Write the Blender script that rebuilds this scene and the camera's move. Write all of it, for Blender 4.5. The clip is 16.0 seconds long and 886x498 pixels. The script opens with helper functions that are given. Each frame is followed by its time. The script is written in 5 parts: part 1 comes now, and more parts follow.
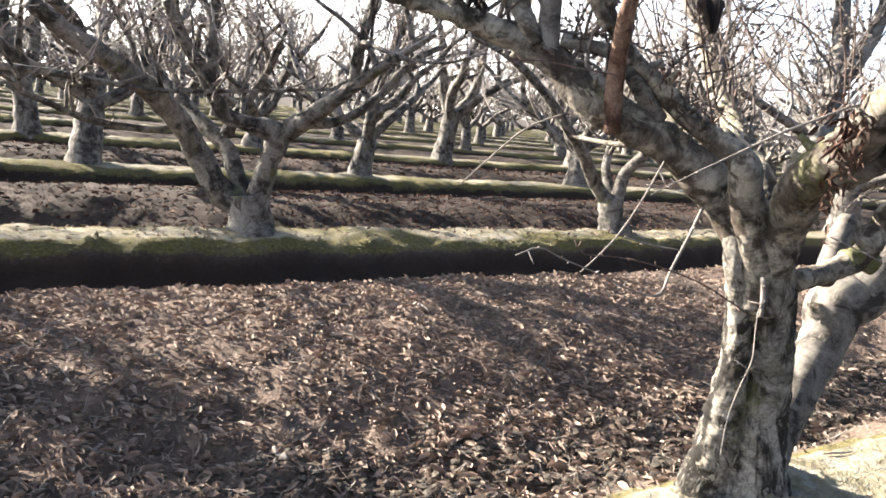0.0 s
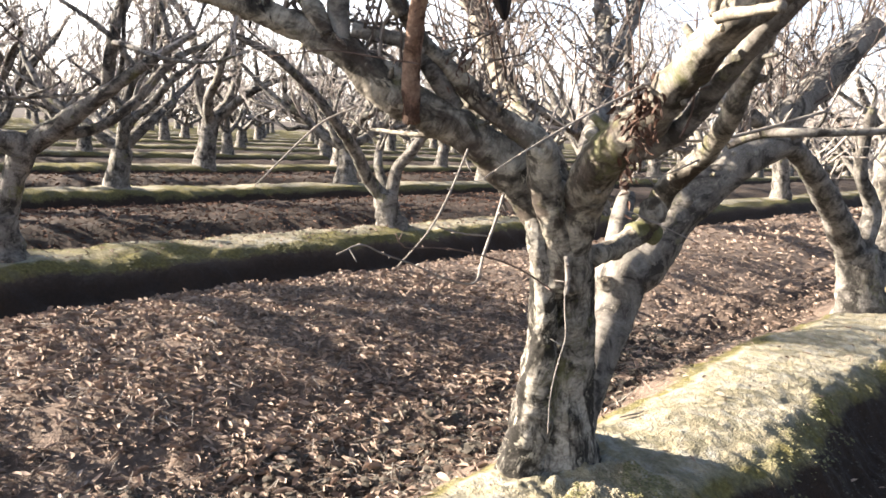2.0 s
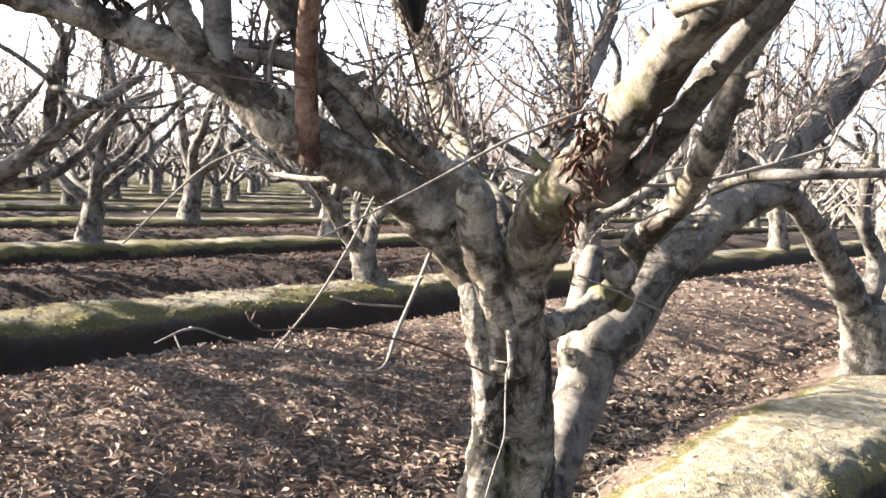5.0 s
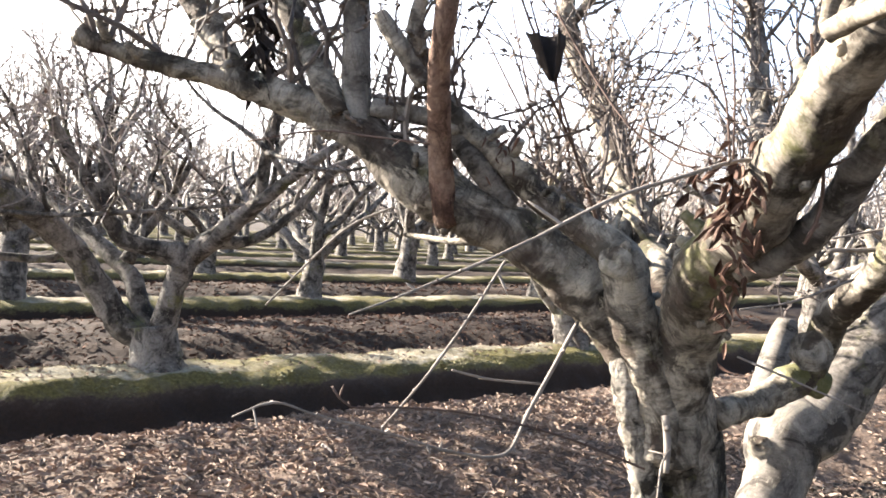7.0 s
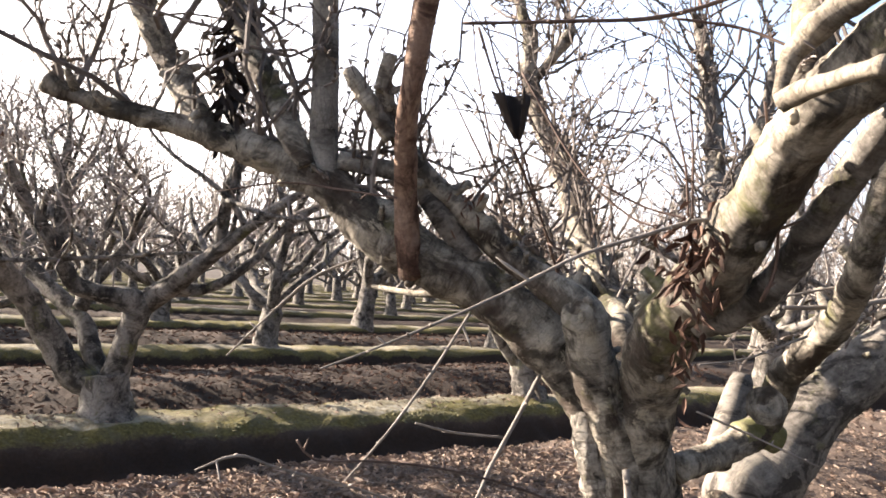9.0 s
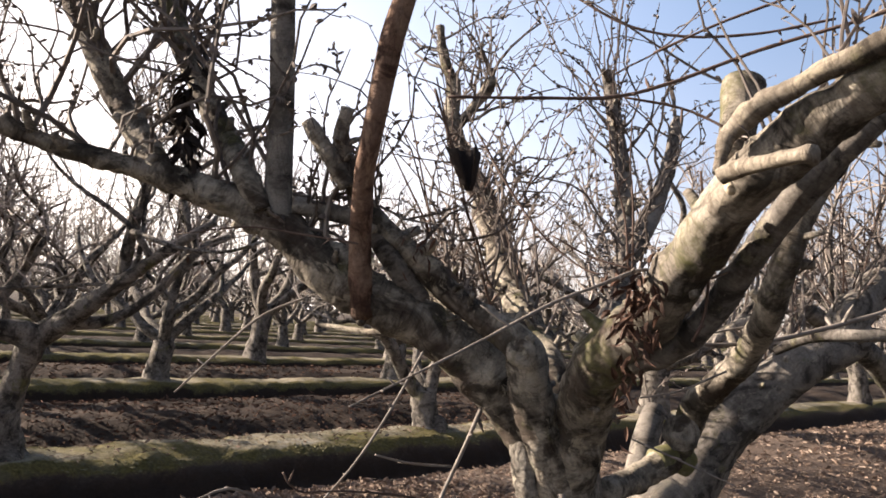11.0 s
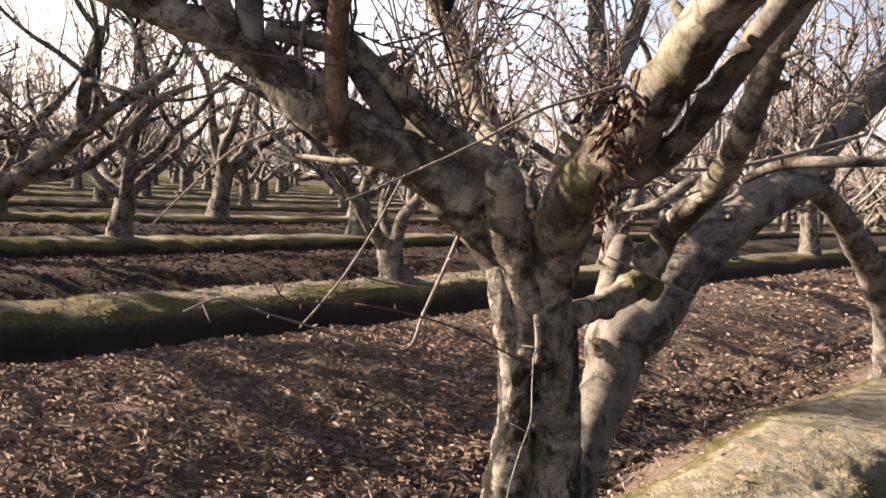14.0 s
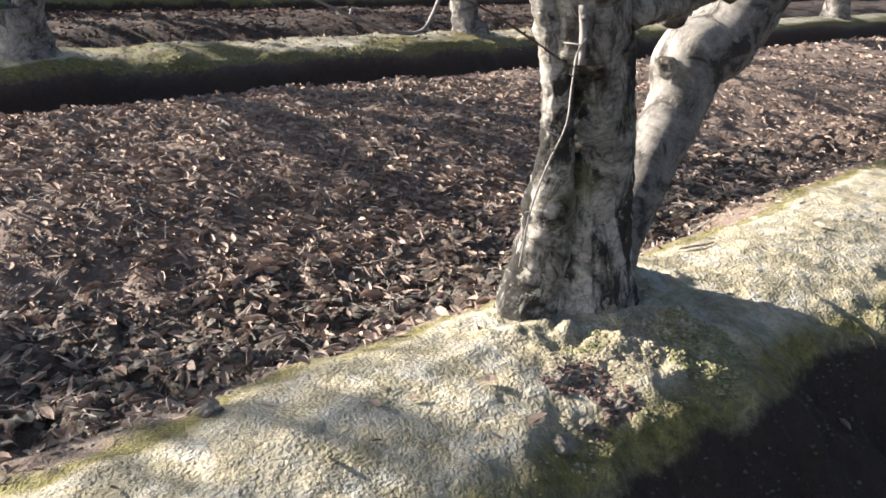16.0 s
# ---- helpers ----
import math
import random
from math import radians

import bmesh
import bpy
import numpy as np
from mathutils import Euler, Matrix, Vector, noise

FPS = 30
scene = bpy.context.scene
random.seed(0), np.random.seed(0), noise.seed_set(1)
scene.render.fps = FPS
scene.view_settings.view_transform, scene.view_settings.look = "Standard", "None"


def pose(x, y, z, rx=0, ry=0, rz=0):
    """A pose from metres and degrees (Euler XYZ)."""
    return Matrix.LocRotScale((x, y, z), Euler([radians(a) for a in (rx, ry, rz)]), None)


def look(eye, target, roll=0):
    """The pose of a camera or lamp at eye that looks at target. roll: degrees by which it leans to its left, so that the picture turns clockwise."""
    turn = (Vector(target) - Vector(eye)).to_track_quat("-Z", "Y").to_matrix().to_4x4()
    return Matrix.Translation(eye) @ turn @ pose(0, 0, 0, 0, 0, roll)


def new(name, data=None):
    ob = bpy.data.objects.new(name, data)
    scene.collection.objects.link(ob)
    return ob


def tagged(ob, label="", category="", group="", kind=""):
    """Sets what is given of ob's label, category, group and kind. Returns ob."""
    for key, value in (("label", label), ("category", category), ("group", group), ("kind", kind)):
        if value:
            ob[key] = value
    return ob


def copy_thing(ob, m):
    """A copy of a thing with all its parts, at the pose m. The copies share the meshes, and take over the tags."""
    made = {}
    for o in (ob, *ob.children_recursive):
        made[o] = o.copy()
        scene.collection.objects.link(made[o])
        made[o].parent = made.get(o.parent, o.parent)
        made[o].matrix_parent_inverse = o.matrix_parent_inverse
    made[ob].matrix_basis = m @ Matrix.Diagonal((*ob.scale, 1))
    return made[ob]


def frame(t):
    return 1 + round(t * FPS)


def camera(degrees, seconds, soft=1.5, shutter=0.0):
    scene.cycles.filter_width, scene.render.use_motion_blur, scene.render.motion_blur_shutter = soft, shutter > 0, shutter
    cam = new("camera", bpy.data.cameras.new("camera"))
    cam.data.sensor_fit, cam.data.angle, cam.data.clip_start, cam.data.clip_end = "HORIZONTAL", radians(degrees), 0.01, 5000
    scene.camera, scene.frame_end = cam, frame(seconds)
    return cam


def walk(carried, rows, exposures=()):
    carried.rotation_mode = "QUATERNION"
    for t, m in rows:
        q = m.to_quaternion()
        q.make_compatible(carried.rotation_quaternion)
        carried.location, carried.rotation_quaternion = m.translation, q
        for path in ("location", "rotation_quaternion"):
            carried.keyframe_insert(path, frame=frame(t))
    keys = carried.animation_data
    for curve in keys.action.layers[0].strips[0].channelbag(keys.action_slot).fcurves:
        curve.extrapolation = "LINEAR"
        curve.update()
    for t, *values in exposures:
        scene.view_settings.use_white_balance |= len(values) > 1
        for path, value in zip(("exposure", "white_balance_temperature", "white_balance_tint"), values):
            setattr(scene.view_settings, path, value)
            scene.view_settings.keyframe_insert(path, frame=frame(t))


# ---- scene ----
# ---- camera and walk ----
cam = camera(55.37, 16.0, soft=1.7)
PATH = [  # seconds, x, y, z, turns about x, y and z in degrees
    (0.0, -0.000, 0.000, 1.500, 80.64, -5.94, 0.98),
    (0.5, -0.025, 0.033, 1.494, 80.65, -5.56, -1.45),
    (1.0, -0.071, 0.093, 1.484, 81.25, -3.92, -8.00),
    (1.5, -0.089, 0.113, 1.479, 81.99, -3.46, -13.13),
    (2.0, -0.093, 0.104, 1.473, 81.94, -3.36, -15.11),
    (2.5, -0.056, 0.141, 1.463, 80.64, -3.21, -16.49),
    (3.0, 0.067, 0.204, 1.472, 81.75, -4.30, -14.68),
    (5.3, 0.242, 0.561, 1.460, 86.69, -2.70, -15.16),
    (5.5, 0.253, 0.581, 1.457, 87.52, -2.73, -12.62),
    (6.0, 0.333, 0.645, 1.462, 87.99, -3.62, -4.60),
    (6.5, 0.409, 0.671, 1.471, 88.16, -3.45, -1.41),
    (7.0, 0.424, 0.665, 1.478, 88.67, -3.21, -0.48),
    (7.5, 0.423, 0.671, 1.474, 89.81, -3.45, -0.05),
    (8.0, 0.421, 0.675, 1.479, 90.39, -3.46, -1.16),
    (8.5, 0.417, 0.666, 1.476, 91.14, -3.88, -2.09),
    (9.0, 0.410, 0.648, 1.483, 92.23, -3.97, -3.32),
    (9.5, 0.391, 0.621, 1.487, 93.16, -4.63, -5.63),
    (10.0, 0.359, 0.597, 1.495, 94.11, -4.51, -7.58),
    (10.2, 0.337, 0.584, 1.489, 94.19, -4.75, -8.67),
    (12.3, 0.228, 0.501, 1.503, 95.76, -3.16, -12.01),
    (12.5, 0.240, 0.508, 1.486, 95.23, -3.79, -11.53),
    (13.0, 0.228, 0.516, 1.477, 92.81, -3.44, -13.72),
    (13.5, 0.231, 0.524, 1.462, 89.39, -3.19, -14.23),
    (14.0, 0.234, 0.533, 1.419, 85.48, -3.59, -13.38),
    (14.5, 0.252, 0.549, 1.381, 82.46, -2.93, -11.53),
    (15.0, 0.279, 0.575, 1.342, 77.00, -3.15, -11.46),
    (15.5, 0.328, 0.628, 1.297, 75.25, -3.14, -9.71),
    (16.0, 0.409, 0.712, 1.236, 69.80, -3.12, -7.61),
]
EXPOSURES = [  # seconds, stops, kelvin, tint
    (0.0, 2.75, 6500, 12), (3.0, 2.72, 6800, 13), (5.5, 2.85, 6600, 13), (7.5, 2.95, 6600, 13), (8.5, 2.72, 6800, 15), (10.0, 2.05, 7100, 18),
    (12.5, 1.34, 7300, 19), (13.5, 1.45, 7650, 21), (14.0, 1.85, 7700, 20), (14.5, 2.14, 7950, 17), (15.0, 2.3, 6800, 14), (15.5, 2.34, 6400, 12), (16.0, 2.42, 6200, 12),
]
walk(cam, [(t, pose(*p)) for t, *p in PATH], EXPOSURES)

# ---- world, sun and sky ----
SUN_AZ, SUN_EL = -66.0, 23.0  # degrees from +y towards -x, and above the horizon
world = bpy.data.worlds.new("winter_sky")
scene.world = world
world.use_nodes = True
wn = world.node_tree
sky = wn.nodes.new("ShaderNodeTexSky")
sky.sky_type = "NISHITA"
sky.sun_disc = False
sky.sun_elevation = radians(SUN_EL)
sky.sun_rotation = radians(SUN_AZ)
sky.air_density, sky.dust_density, sky.ozone_density = 1.0, 0.4, 1.5
clear = wn.nodes["Background"]
wn.links.new(sky.outputs[0], clear.inputs[0])
clear.inputs[1].default_value = 0.013


def world_math(kind, a, b=None):
    n = wn.nodes.new("ShaderNodeMath")
    n.operation, n.use_clamp = kind, False
    for sock, val in zip(n.inputs, (a, b)):
        if isinstance(val, (int, float)):
            sock.default_value = val
        elif val is not None:
            wn.links.new(val, sock)
    return n.outputs[0]


# winter haze: pale towards the horizon, brighter on the sun's side
sun_way = Vector((math.sin(radians(SUN_AZ)) * math.cos(radians(SUN_EL)), math.cos(radians(SUN_AZ)) * math.cos(radians(SUN_EL)), math.sin(radians(SUN_EL))))
place = wn.nodes.new("ShaderNodeTexCoord")
split = wn.nodes.new("ShaderNodeSeparateXYZ")
wn.links.new(place.outputs["Generated"], split.inputs[0])
low = world_math("POWER", world_math("SUBTRACT", 1.0, world_math("MAXIMUM", split.outputs["Z"], 0.0)), 1.2)
sunward = wn.nodes.new("ShaderNodeVectorMath")
sunward.operation = "DOT_PRODUCT"
wn.links.new(place.outputs["Generated"], sunward.inputs[0])
sunward.inputs[1].default_value = sun_way
lobe = world_math("POWER", world_math("MAXIMUM", sunward.outputs["Value"], 0.0), 1.3)
haze_tone = wn.nodes.new("ShaderNodeMix")
haze_tone.data_type = "RGBA"
haze_tone.inputs[6].default_value = (0.30, 0.61, 1.12, 1)
haze_tone.inputs[7].default_value = (1.0, 0.97, 0.93, 1)
near_ground = world_math("POWER", world_math("SUBTRACT", 1.0, world_math("MAXIMUM", split.outputs["Z"], 0.0)), 4.0)
wn.links.new(world_math("MINIMUM", world_math("ADD", lobe, near_ground), 1.0), haze_tone.inputs[0])
haze = wn.nodes.new("ShaderNodeBackground")
wn.links.new(haze_tone.outputs[2], haze.inputs[0])
wn.links.new(world_math("MULTIPLY", low, world_math("ADD", world_math("MULTIPLY", lobe, 0.38), world_math("MULTIPLY", world_math("MAXIMUM", world_math("ADD", world_math("MULTIPLY", sunward.outputs["Value"], 1.1), 1.0), 0.05), 0.35))), haze.inputs[1])
both = wn.nodes.new("ShaderNodeAddShader")
wn.links.new(clear.outputs[0], both.inputs[0])
wn.links.new(haze.outputs[0], both.inputs[1])
wn.links.new(both.outputs[0], wn.nodes["World Output"].inputs[0])
sun_data = bpy.data.lights.new("sun", "SUN")
sun_data.energy, sun_data.angle, sun_data.color = 5.0, radians(0.55), (1.0, 0.92, 0.79)
sun = new("sun", sun_data)
sun.matrix_world = look((0, 0, 30), Vector((0, 0, 30)) - sun_way)


# ---- materials ----
def material(name, rough=0.9):
    m = bpy.data.materials.new(name)
    m.use_nodes = True
    nt = m.node_tree
    b = nt.nodes["Principled BSDF"]
    b.inputs["Roughness"].default_value = rough
    b.inputs["Specular IOR Level"].default_value = 0.25
    return m, nt, b


def node(nt, kind, **inputs):
    n = nt.nodes.new(kind)
    for key, value in inputs.items():
        n.inputs[key.replace("_", " ")].default_value = value
    return n


def coords(nt, scale=(1, 1, 1), object_space=True):
    tc = nt.nodes.new("ShaderNodeTexCoord")
    mp = nt.nodes.new("ShaderNodeMapping")
    mp.inputs["Scale"].default_value = scale
    nt.links.new(tc.outputs["Object"], mp.inputs["Vector"])
    return mp.outputs["Vector"]


def noise_tex(nt, vec, scale, detail=5.0, rough=0.6, distortion=0.0):
    n = node(nt, "ShaderNodeTexNoise", Scale=scale, Detail=detail, Roughness=rough, Distortion=distortion)
    nt.links.new(vec, n.inputs["Vector"])
    return n.outputs["Fac"]


def ramp(nt, fac, stops):
    r = nt.nodes.new("ShaderNodeValToRGB")
    els = r.color_ramp.elements
    while len(els) < len(stops):
        els.new(0.5)
    for e, (p, c) in zip(els, stops):
        e.position = p
        e.color = (*c, 1) if len(c) == 3 else c
    nt.links.new(fac, r.inputs["Fac"])
    return r.outputs["Color"]


def mix(nt, fac, a, b, mode="MIX"):
    m = nt.nodes.new("ShaderNodeMix")
    m.data_type, m.blend_type = "RGBA", mode
    for sock, val in ((m.inputs[0], fac), (m.inputs[6], a), (m.inputs[7], b)):
        if isinstance(val, (int, float)):
            sock.default_value = val
        elif isinstance(val, tuple):
            sock.default_value = (*val, 1)
        else:
            nt.links.new(val, sock)
    return m.outputs[2]


def bump(nt, bsdf, height, strength, distance):
    b = nt.nodes.new("ShaderNodeBump")
    b.inputs["Strength"].default_value, b.inputs["Distance"].default_value = strength, distance
    nt.links.new(height, b.inputs["Height"])
    nt.links.new(b.outputs["Normal"], bsdf.inputs["Normal"])


def add(nt, a, b, factor=1.0):
    m = nt.nodes.new("ShaderNodeMath")
    m.operation = "MULTIPLY_ADD"
    nt.links.new(b, m.inputs[0])
    m.inputs[1].default_value = factor
    nt.links.new(a, m.inputs[2])
    return m.outputs[0]


def bark_material(name, dark, mid, pale, lichen=0.5, fine=1.0, rings=1.0, stain=0.8, rust=0.0, patchy=0.56, cracks=0.4, streak=5.5):
    """Smooth fruit-tree bark: ring wrinkles round the limb, scabs, pale patches and lichen."""
    m, nt, b = material(name, 0.85)
    at = nt.nodes.new("ShaderNodeAttribute")
    at.attribute_name = "along"
    def limb_space(scale):
        mp = nt.nodes.new("ShaderNodeMapping")
        mp.inputs["Scale"].default_value = scale
        nt.links.new(at.outputs["Vector"], mp.inputs["Vector"])
        return mp.outputs["Vector"]
    v = coords(nt)
    big = noise_tex(nt, v, 7.5 * fine, 7, 0.62, 1.1)
    ring = noise_tex(nt, limb_space((34 * fine, 8, 8)), 1.6, 6, 0.68, 1.2)
    lines = noise_tex(nt, limb_space((110 * fine, 20, 20)), 1.3, 5, 0.72, 1.4)
    scab = noise_tex(nt, v, 24.0 * fine, 8, 0.72, 0.8)
    bands = noise_tex(nt, limb_space((40 * fine, 11, 11)), 1.0, 5, 0.62, 1.6)
    grain = noise_tex(nt, v, 170.0 * fine, 4, 0.75)
    base = ramp(nt, add(nt, big, ring, 0.30 * rings), [(0.49, dark), (0.56, mid), (0.74, pale)])
    base = mix(nt, 0.62 * rings, base, mix(nt, 1.0, base, ramp(nt, lines, [(0.33, (0.22, 0.19, 0.17)), (0.43, (1.0, 1.0, 1.0))]), "MULTIPLY"))
    base = mix(nt, ramp(nt, scab, [(0.60, (0, 0, 0)), (0.68, (0.8, 0.8, 0.8))]), base, tuple(c * 0.55 for c in dark))
    base = mix(nt, 0.6, base, mix(nt, 1.0, base, ramp(nt, grain, [(0.25, (0.45, 0.45, 0.45)), (0.75, (1.3, 1.3, 1.3))]), "MULTIPLY"))
    base = mix(nt, 0.5 * rings, base, mix(nt, 1.0, base, ramp(nt, bands, [(0.55, (1.0, 1.0, 1.0)), (0.63, (0.36, 0.31, 0.27))]), "MULTIPLY"))
    blot = noise_tex(nt, limb_space((streak, 9, 9)), 1.0, 6, 0.66, 0.8)
    base = mix(nt, ramp(nt, blot, [(patchy, (0, 0, 0)), (patchy + 0.08, (stain, stain, stain))]), base, tuple(c * 0.75 for c in dark))
    flake = noise_tex(nt, limb_space((9, 14, 14)), 1.7, 8, 0.75, 0.6)
    base = mix(nt, ramp(nt, flake, [(0.57, (0, 0, 0)), (0.62, (0.75, 0.75, 0.75))]), base, mix(nt, grain, tuple(c * 0.7 for c in pale), (min(1.0, pale[0] * 1.35), pale[1] * 1.33, pale[2] * 1.2)))
    if rust:
        smear = noise_tex(nt, limb_space((4.0, 7, 7)), 1.3, 5, 0.62, 0.5)
        base = mix(nt, ramp(nt, smear, [(0.54, (0, 0, 0)), (0.64, (rust, rust, rust))]), base, (0.07, 0.043, 0.032))
    bent = nt.nodes.new("ShaderNodeVectorMath")
    bent.operation = "MULTIPLY_ADD"
    wave = node(nt, "ShaderNodeTexNoise", Scale=30.0, Detail=3.0)
    nt.links.new(v, wave.inputs["Vector"])
    nt.links.new(wave.outputs["Color"], bent.inputs[0])
    bent.inputs[1].default_value = (0.5, 0.6, 0.6)
    nt.links.new(limb_space((15 * fine, 42 * fine, 42 * fine)), bent.inputs[2])
    plate = node(nt, "ShaderNodeTexVoronoi", Scale=1.5)
    plate.feature = "DISTANCE_TO_EDGE"
    nt.links.new(bent.outputs[0], plate.inputs["Vector"])
    where = ramp(nt, noise_tex(nt, v, 9.0, 4, 0.6), [(0.44, (0, 0, 0)), (0.60, (cracks, cracks, cracks))])
    gap = ramp(nt, plate.outputs["Distance"], [(0.02, (0.16, 0.13, 0.11)), (0.13, (1.0, 1.0, 1.0))])
    base = mix(nt, where, base, mix(nt, 1.0, base, gap, "MULTIPLY"))
    green = noise_tex(nt, coords(nt, (1, 1, 0.8)), 5.3, 6, 0.62)
    spots = noise_tex(nt, v, 38.0, 4, 0.7)
    mask = ramp(nt, add(nt, green, spots, 0.35), [(0.80 - 0.14 * lichen, (0, 0, 0)), (0.94 - 0.1 * lichen, (1, 1, 1))])
    base = mix(nt, mask, base, mix(nt, grain, (0.07, 0.07, 0.026), (0.18, 0.175, 0.08)))
    nt.links.new(base, b.inputs["Base Color"])
    bump(nt, b, add(nt, add(nt, add(nt, lines, ring, 0.8), bands, -0.9), add(nt, grain, scab, -1.2), 0.35), 1.0, 0.005 / fine)
    return m


BARK = bark_material("grey_bark", (0.024, 0.019, 0.014), (0.106, 0.091, 0.074), (0.38, 0.342, 0.285), 0.45, rust=0.38, patchy=0.50)
BARK_RED = bark_material("red_brown_bark", (0.075, 0.04, 0.028), (0.19, 0.115, 0.082), (0.30, 0.205, 0.155), -0.3, 1.3, 0.35, 0.2)
BARK_SMOOTH = bark_material("smooth_grey_bark", (0.055, 0.048, 0.042), (0.165, 0.149, 0.133), (0.30, 0.276, 0.246), 0.05, 1.2, 0.55, 0.45, patchy=0.575, cracks=0.25)
BARK_MOSSY = bark_material("lichen_covered_bark", (0.035, 0.03, 0.02), (0.16, 0.145, 0.10), (0.36, 0.33, 0.24), 2.0)
BARK_FAR = bark_material("weathered_bark", (0.024, 0.021, 0.018), (0.088, 0.078, 0.068), (0.27, 0.248, 0.224), 0.2, 0.6, patchy=0.52)
TRUNK_BARK = bark_material("peeling_trunk_bark", (0.015, 0.0125, 0.010), (0.13, 0.117, 0.10), (0.42, 0.386, 0.335), 0.15, 0.8, 1.0, 0.94, patchy=0.46, cracks=0.45, streak=3.6)
BARK_PALE = bark_material("pale_smooth_bark", (0.06, 0.049, 0.037), (0.19, 0.162, 0.128), (0.36, 0.316, 0.256), -0.1, 1.2, 0.85, 0.5, patchy=0.57, cracks=0.3)


def twig_material(name, a, b_, c, rough=0.75, shine=0.25):
    m, nt, b = material(name, rough)
    b.inputs["Specular IOR Level"].default_value = shine
    geo = nt.nodes.new("ShaderNodeNewGeometry")
    tone = ramp(nt, geo.outputs["Random Per Island"], [(0.0, a), (0.55, b_), (1.0, c)])
    tone = mix(nt, 0.4, tone, ramp(nt, noise_tex(nt, coords(nt), 45.0, 3), [(0.3, a), (0.7, c)]))
    nt.links.new(tone, b.inputs["Base Color"])
    return m


# twigs of the farther trees: haze and backlit glow lightened into the colour
TWIG = twig_material("hazed_grey_twig", (0.085, 0.066, 0.057), (0.22, 0.188, 0.168), (0.44, 0.397, 0.362))
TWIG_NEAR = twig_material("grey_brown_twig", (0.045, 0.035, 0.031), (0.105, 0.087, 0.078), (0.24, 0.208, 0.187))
TWIG_RED = twig_material("young_red_twig", (0.035, 0.021, 0.018), (0.078, 0.050, 0.041), (0.17, 0.12, 0.098))
TWIG_PALE = twig_material("pale_dead_twig", (0.09, 0.075, 0.065), (0.185, 0.16, 0.142), (0.33, 0.295, 0.262))
DRY_LEAF = twig_material("dried_brown_leaf", (0.022, 0.011, 0.008), (0.064, 0.032, 0.022), (0.13, 0.072, 0.05))
BLACK_LEAF = twig_material("blackened_leaf", (0.010, 0.007, 0.006), (0.018, 0.013, 0.011), (0.035, 0.025, 0.02))
CUT_WOOD = twig_material("cut_wood", (0.34, 0.27, 0.18), (0.44, 0.37, 0.27), (0.5, 0.44, 0.34))
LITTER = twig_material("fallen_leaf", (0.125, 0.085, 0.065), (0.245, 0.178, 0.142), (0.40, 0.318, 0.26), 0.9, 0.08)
# darker copy of LITTER: tree shade over the far furrows put into its colour
RUSSET_SHADED = twig_material("shaded_russet_leaf", (0.034, 0.018, 0.013), (0.078, 0.043, 0.032), (0.22, 0.14, 0.108), 0.9, 0.08)
CLOD = twig_material("soil_clod", (0.022, 0.018, 0.014), (0.050, 0.041, 0.032), (0.10, 0.083, 0.064))
SAND = twig_material("sand_crumb", (0.13, 0.105, 0.07), (0.22, 0.183, 0.125), (0.33, 0.28, 0.20))
RED_SOIL = twig_material("red_brown_soil", (0.04, 0.022, 0.017), (0.08, 0.047, 0.036), (0.16, 0.11, 0.088))
EARTH = twig_material("clod_earth", (0.05, 0.042, 0.034), (0.10, 0.086, 0.07), (0.17, 0.15, 0.125))
MOSS_CLUMP = twig_material("moss_clump", (0.058, 0.056, 0.025), (0.12, 0.113, 0.052), (0.225, 0.205, 0.11))


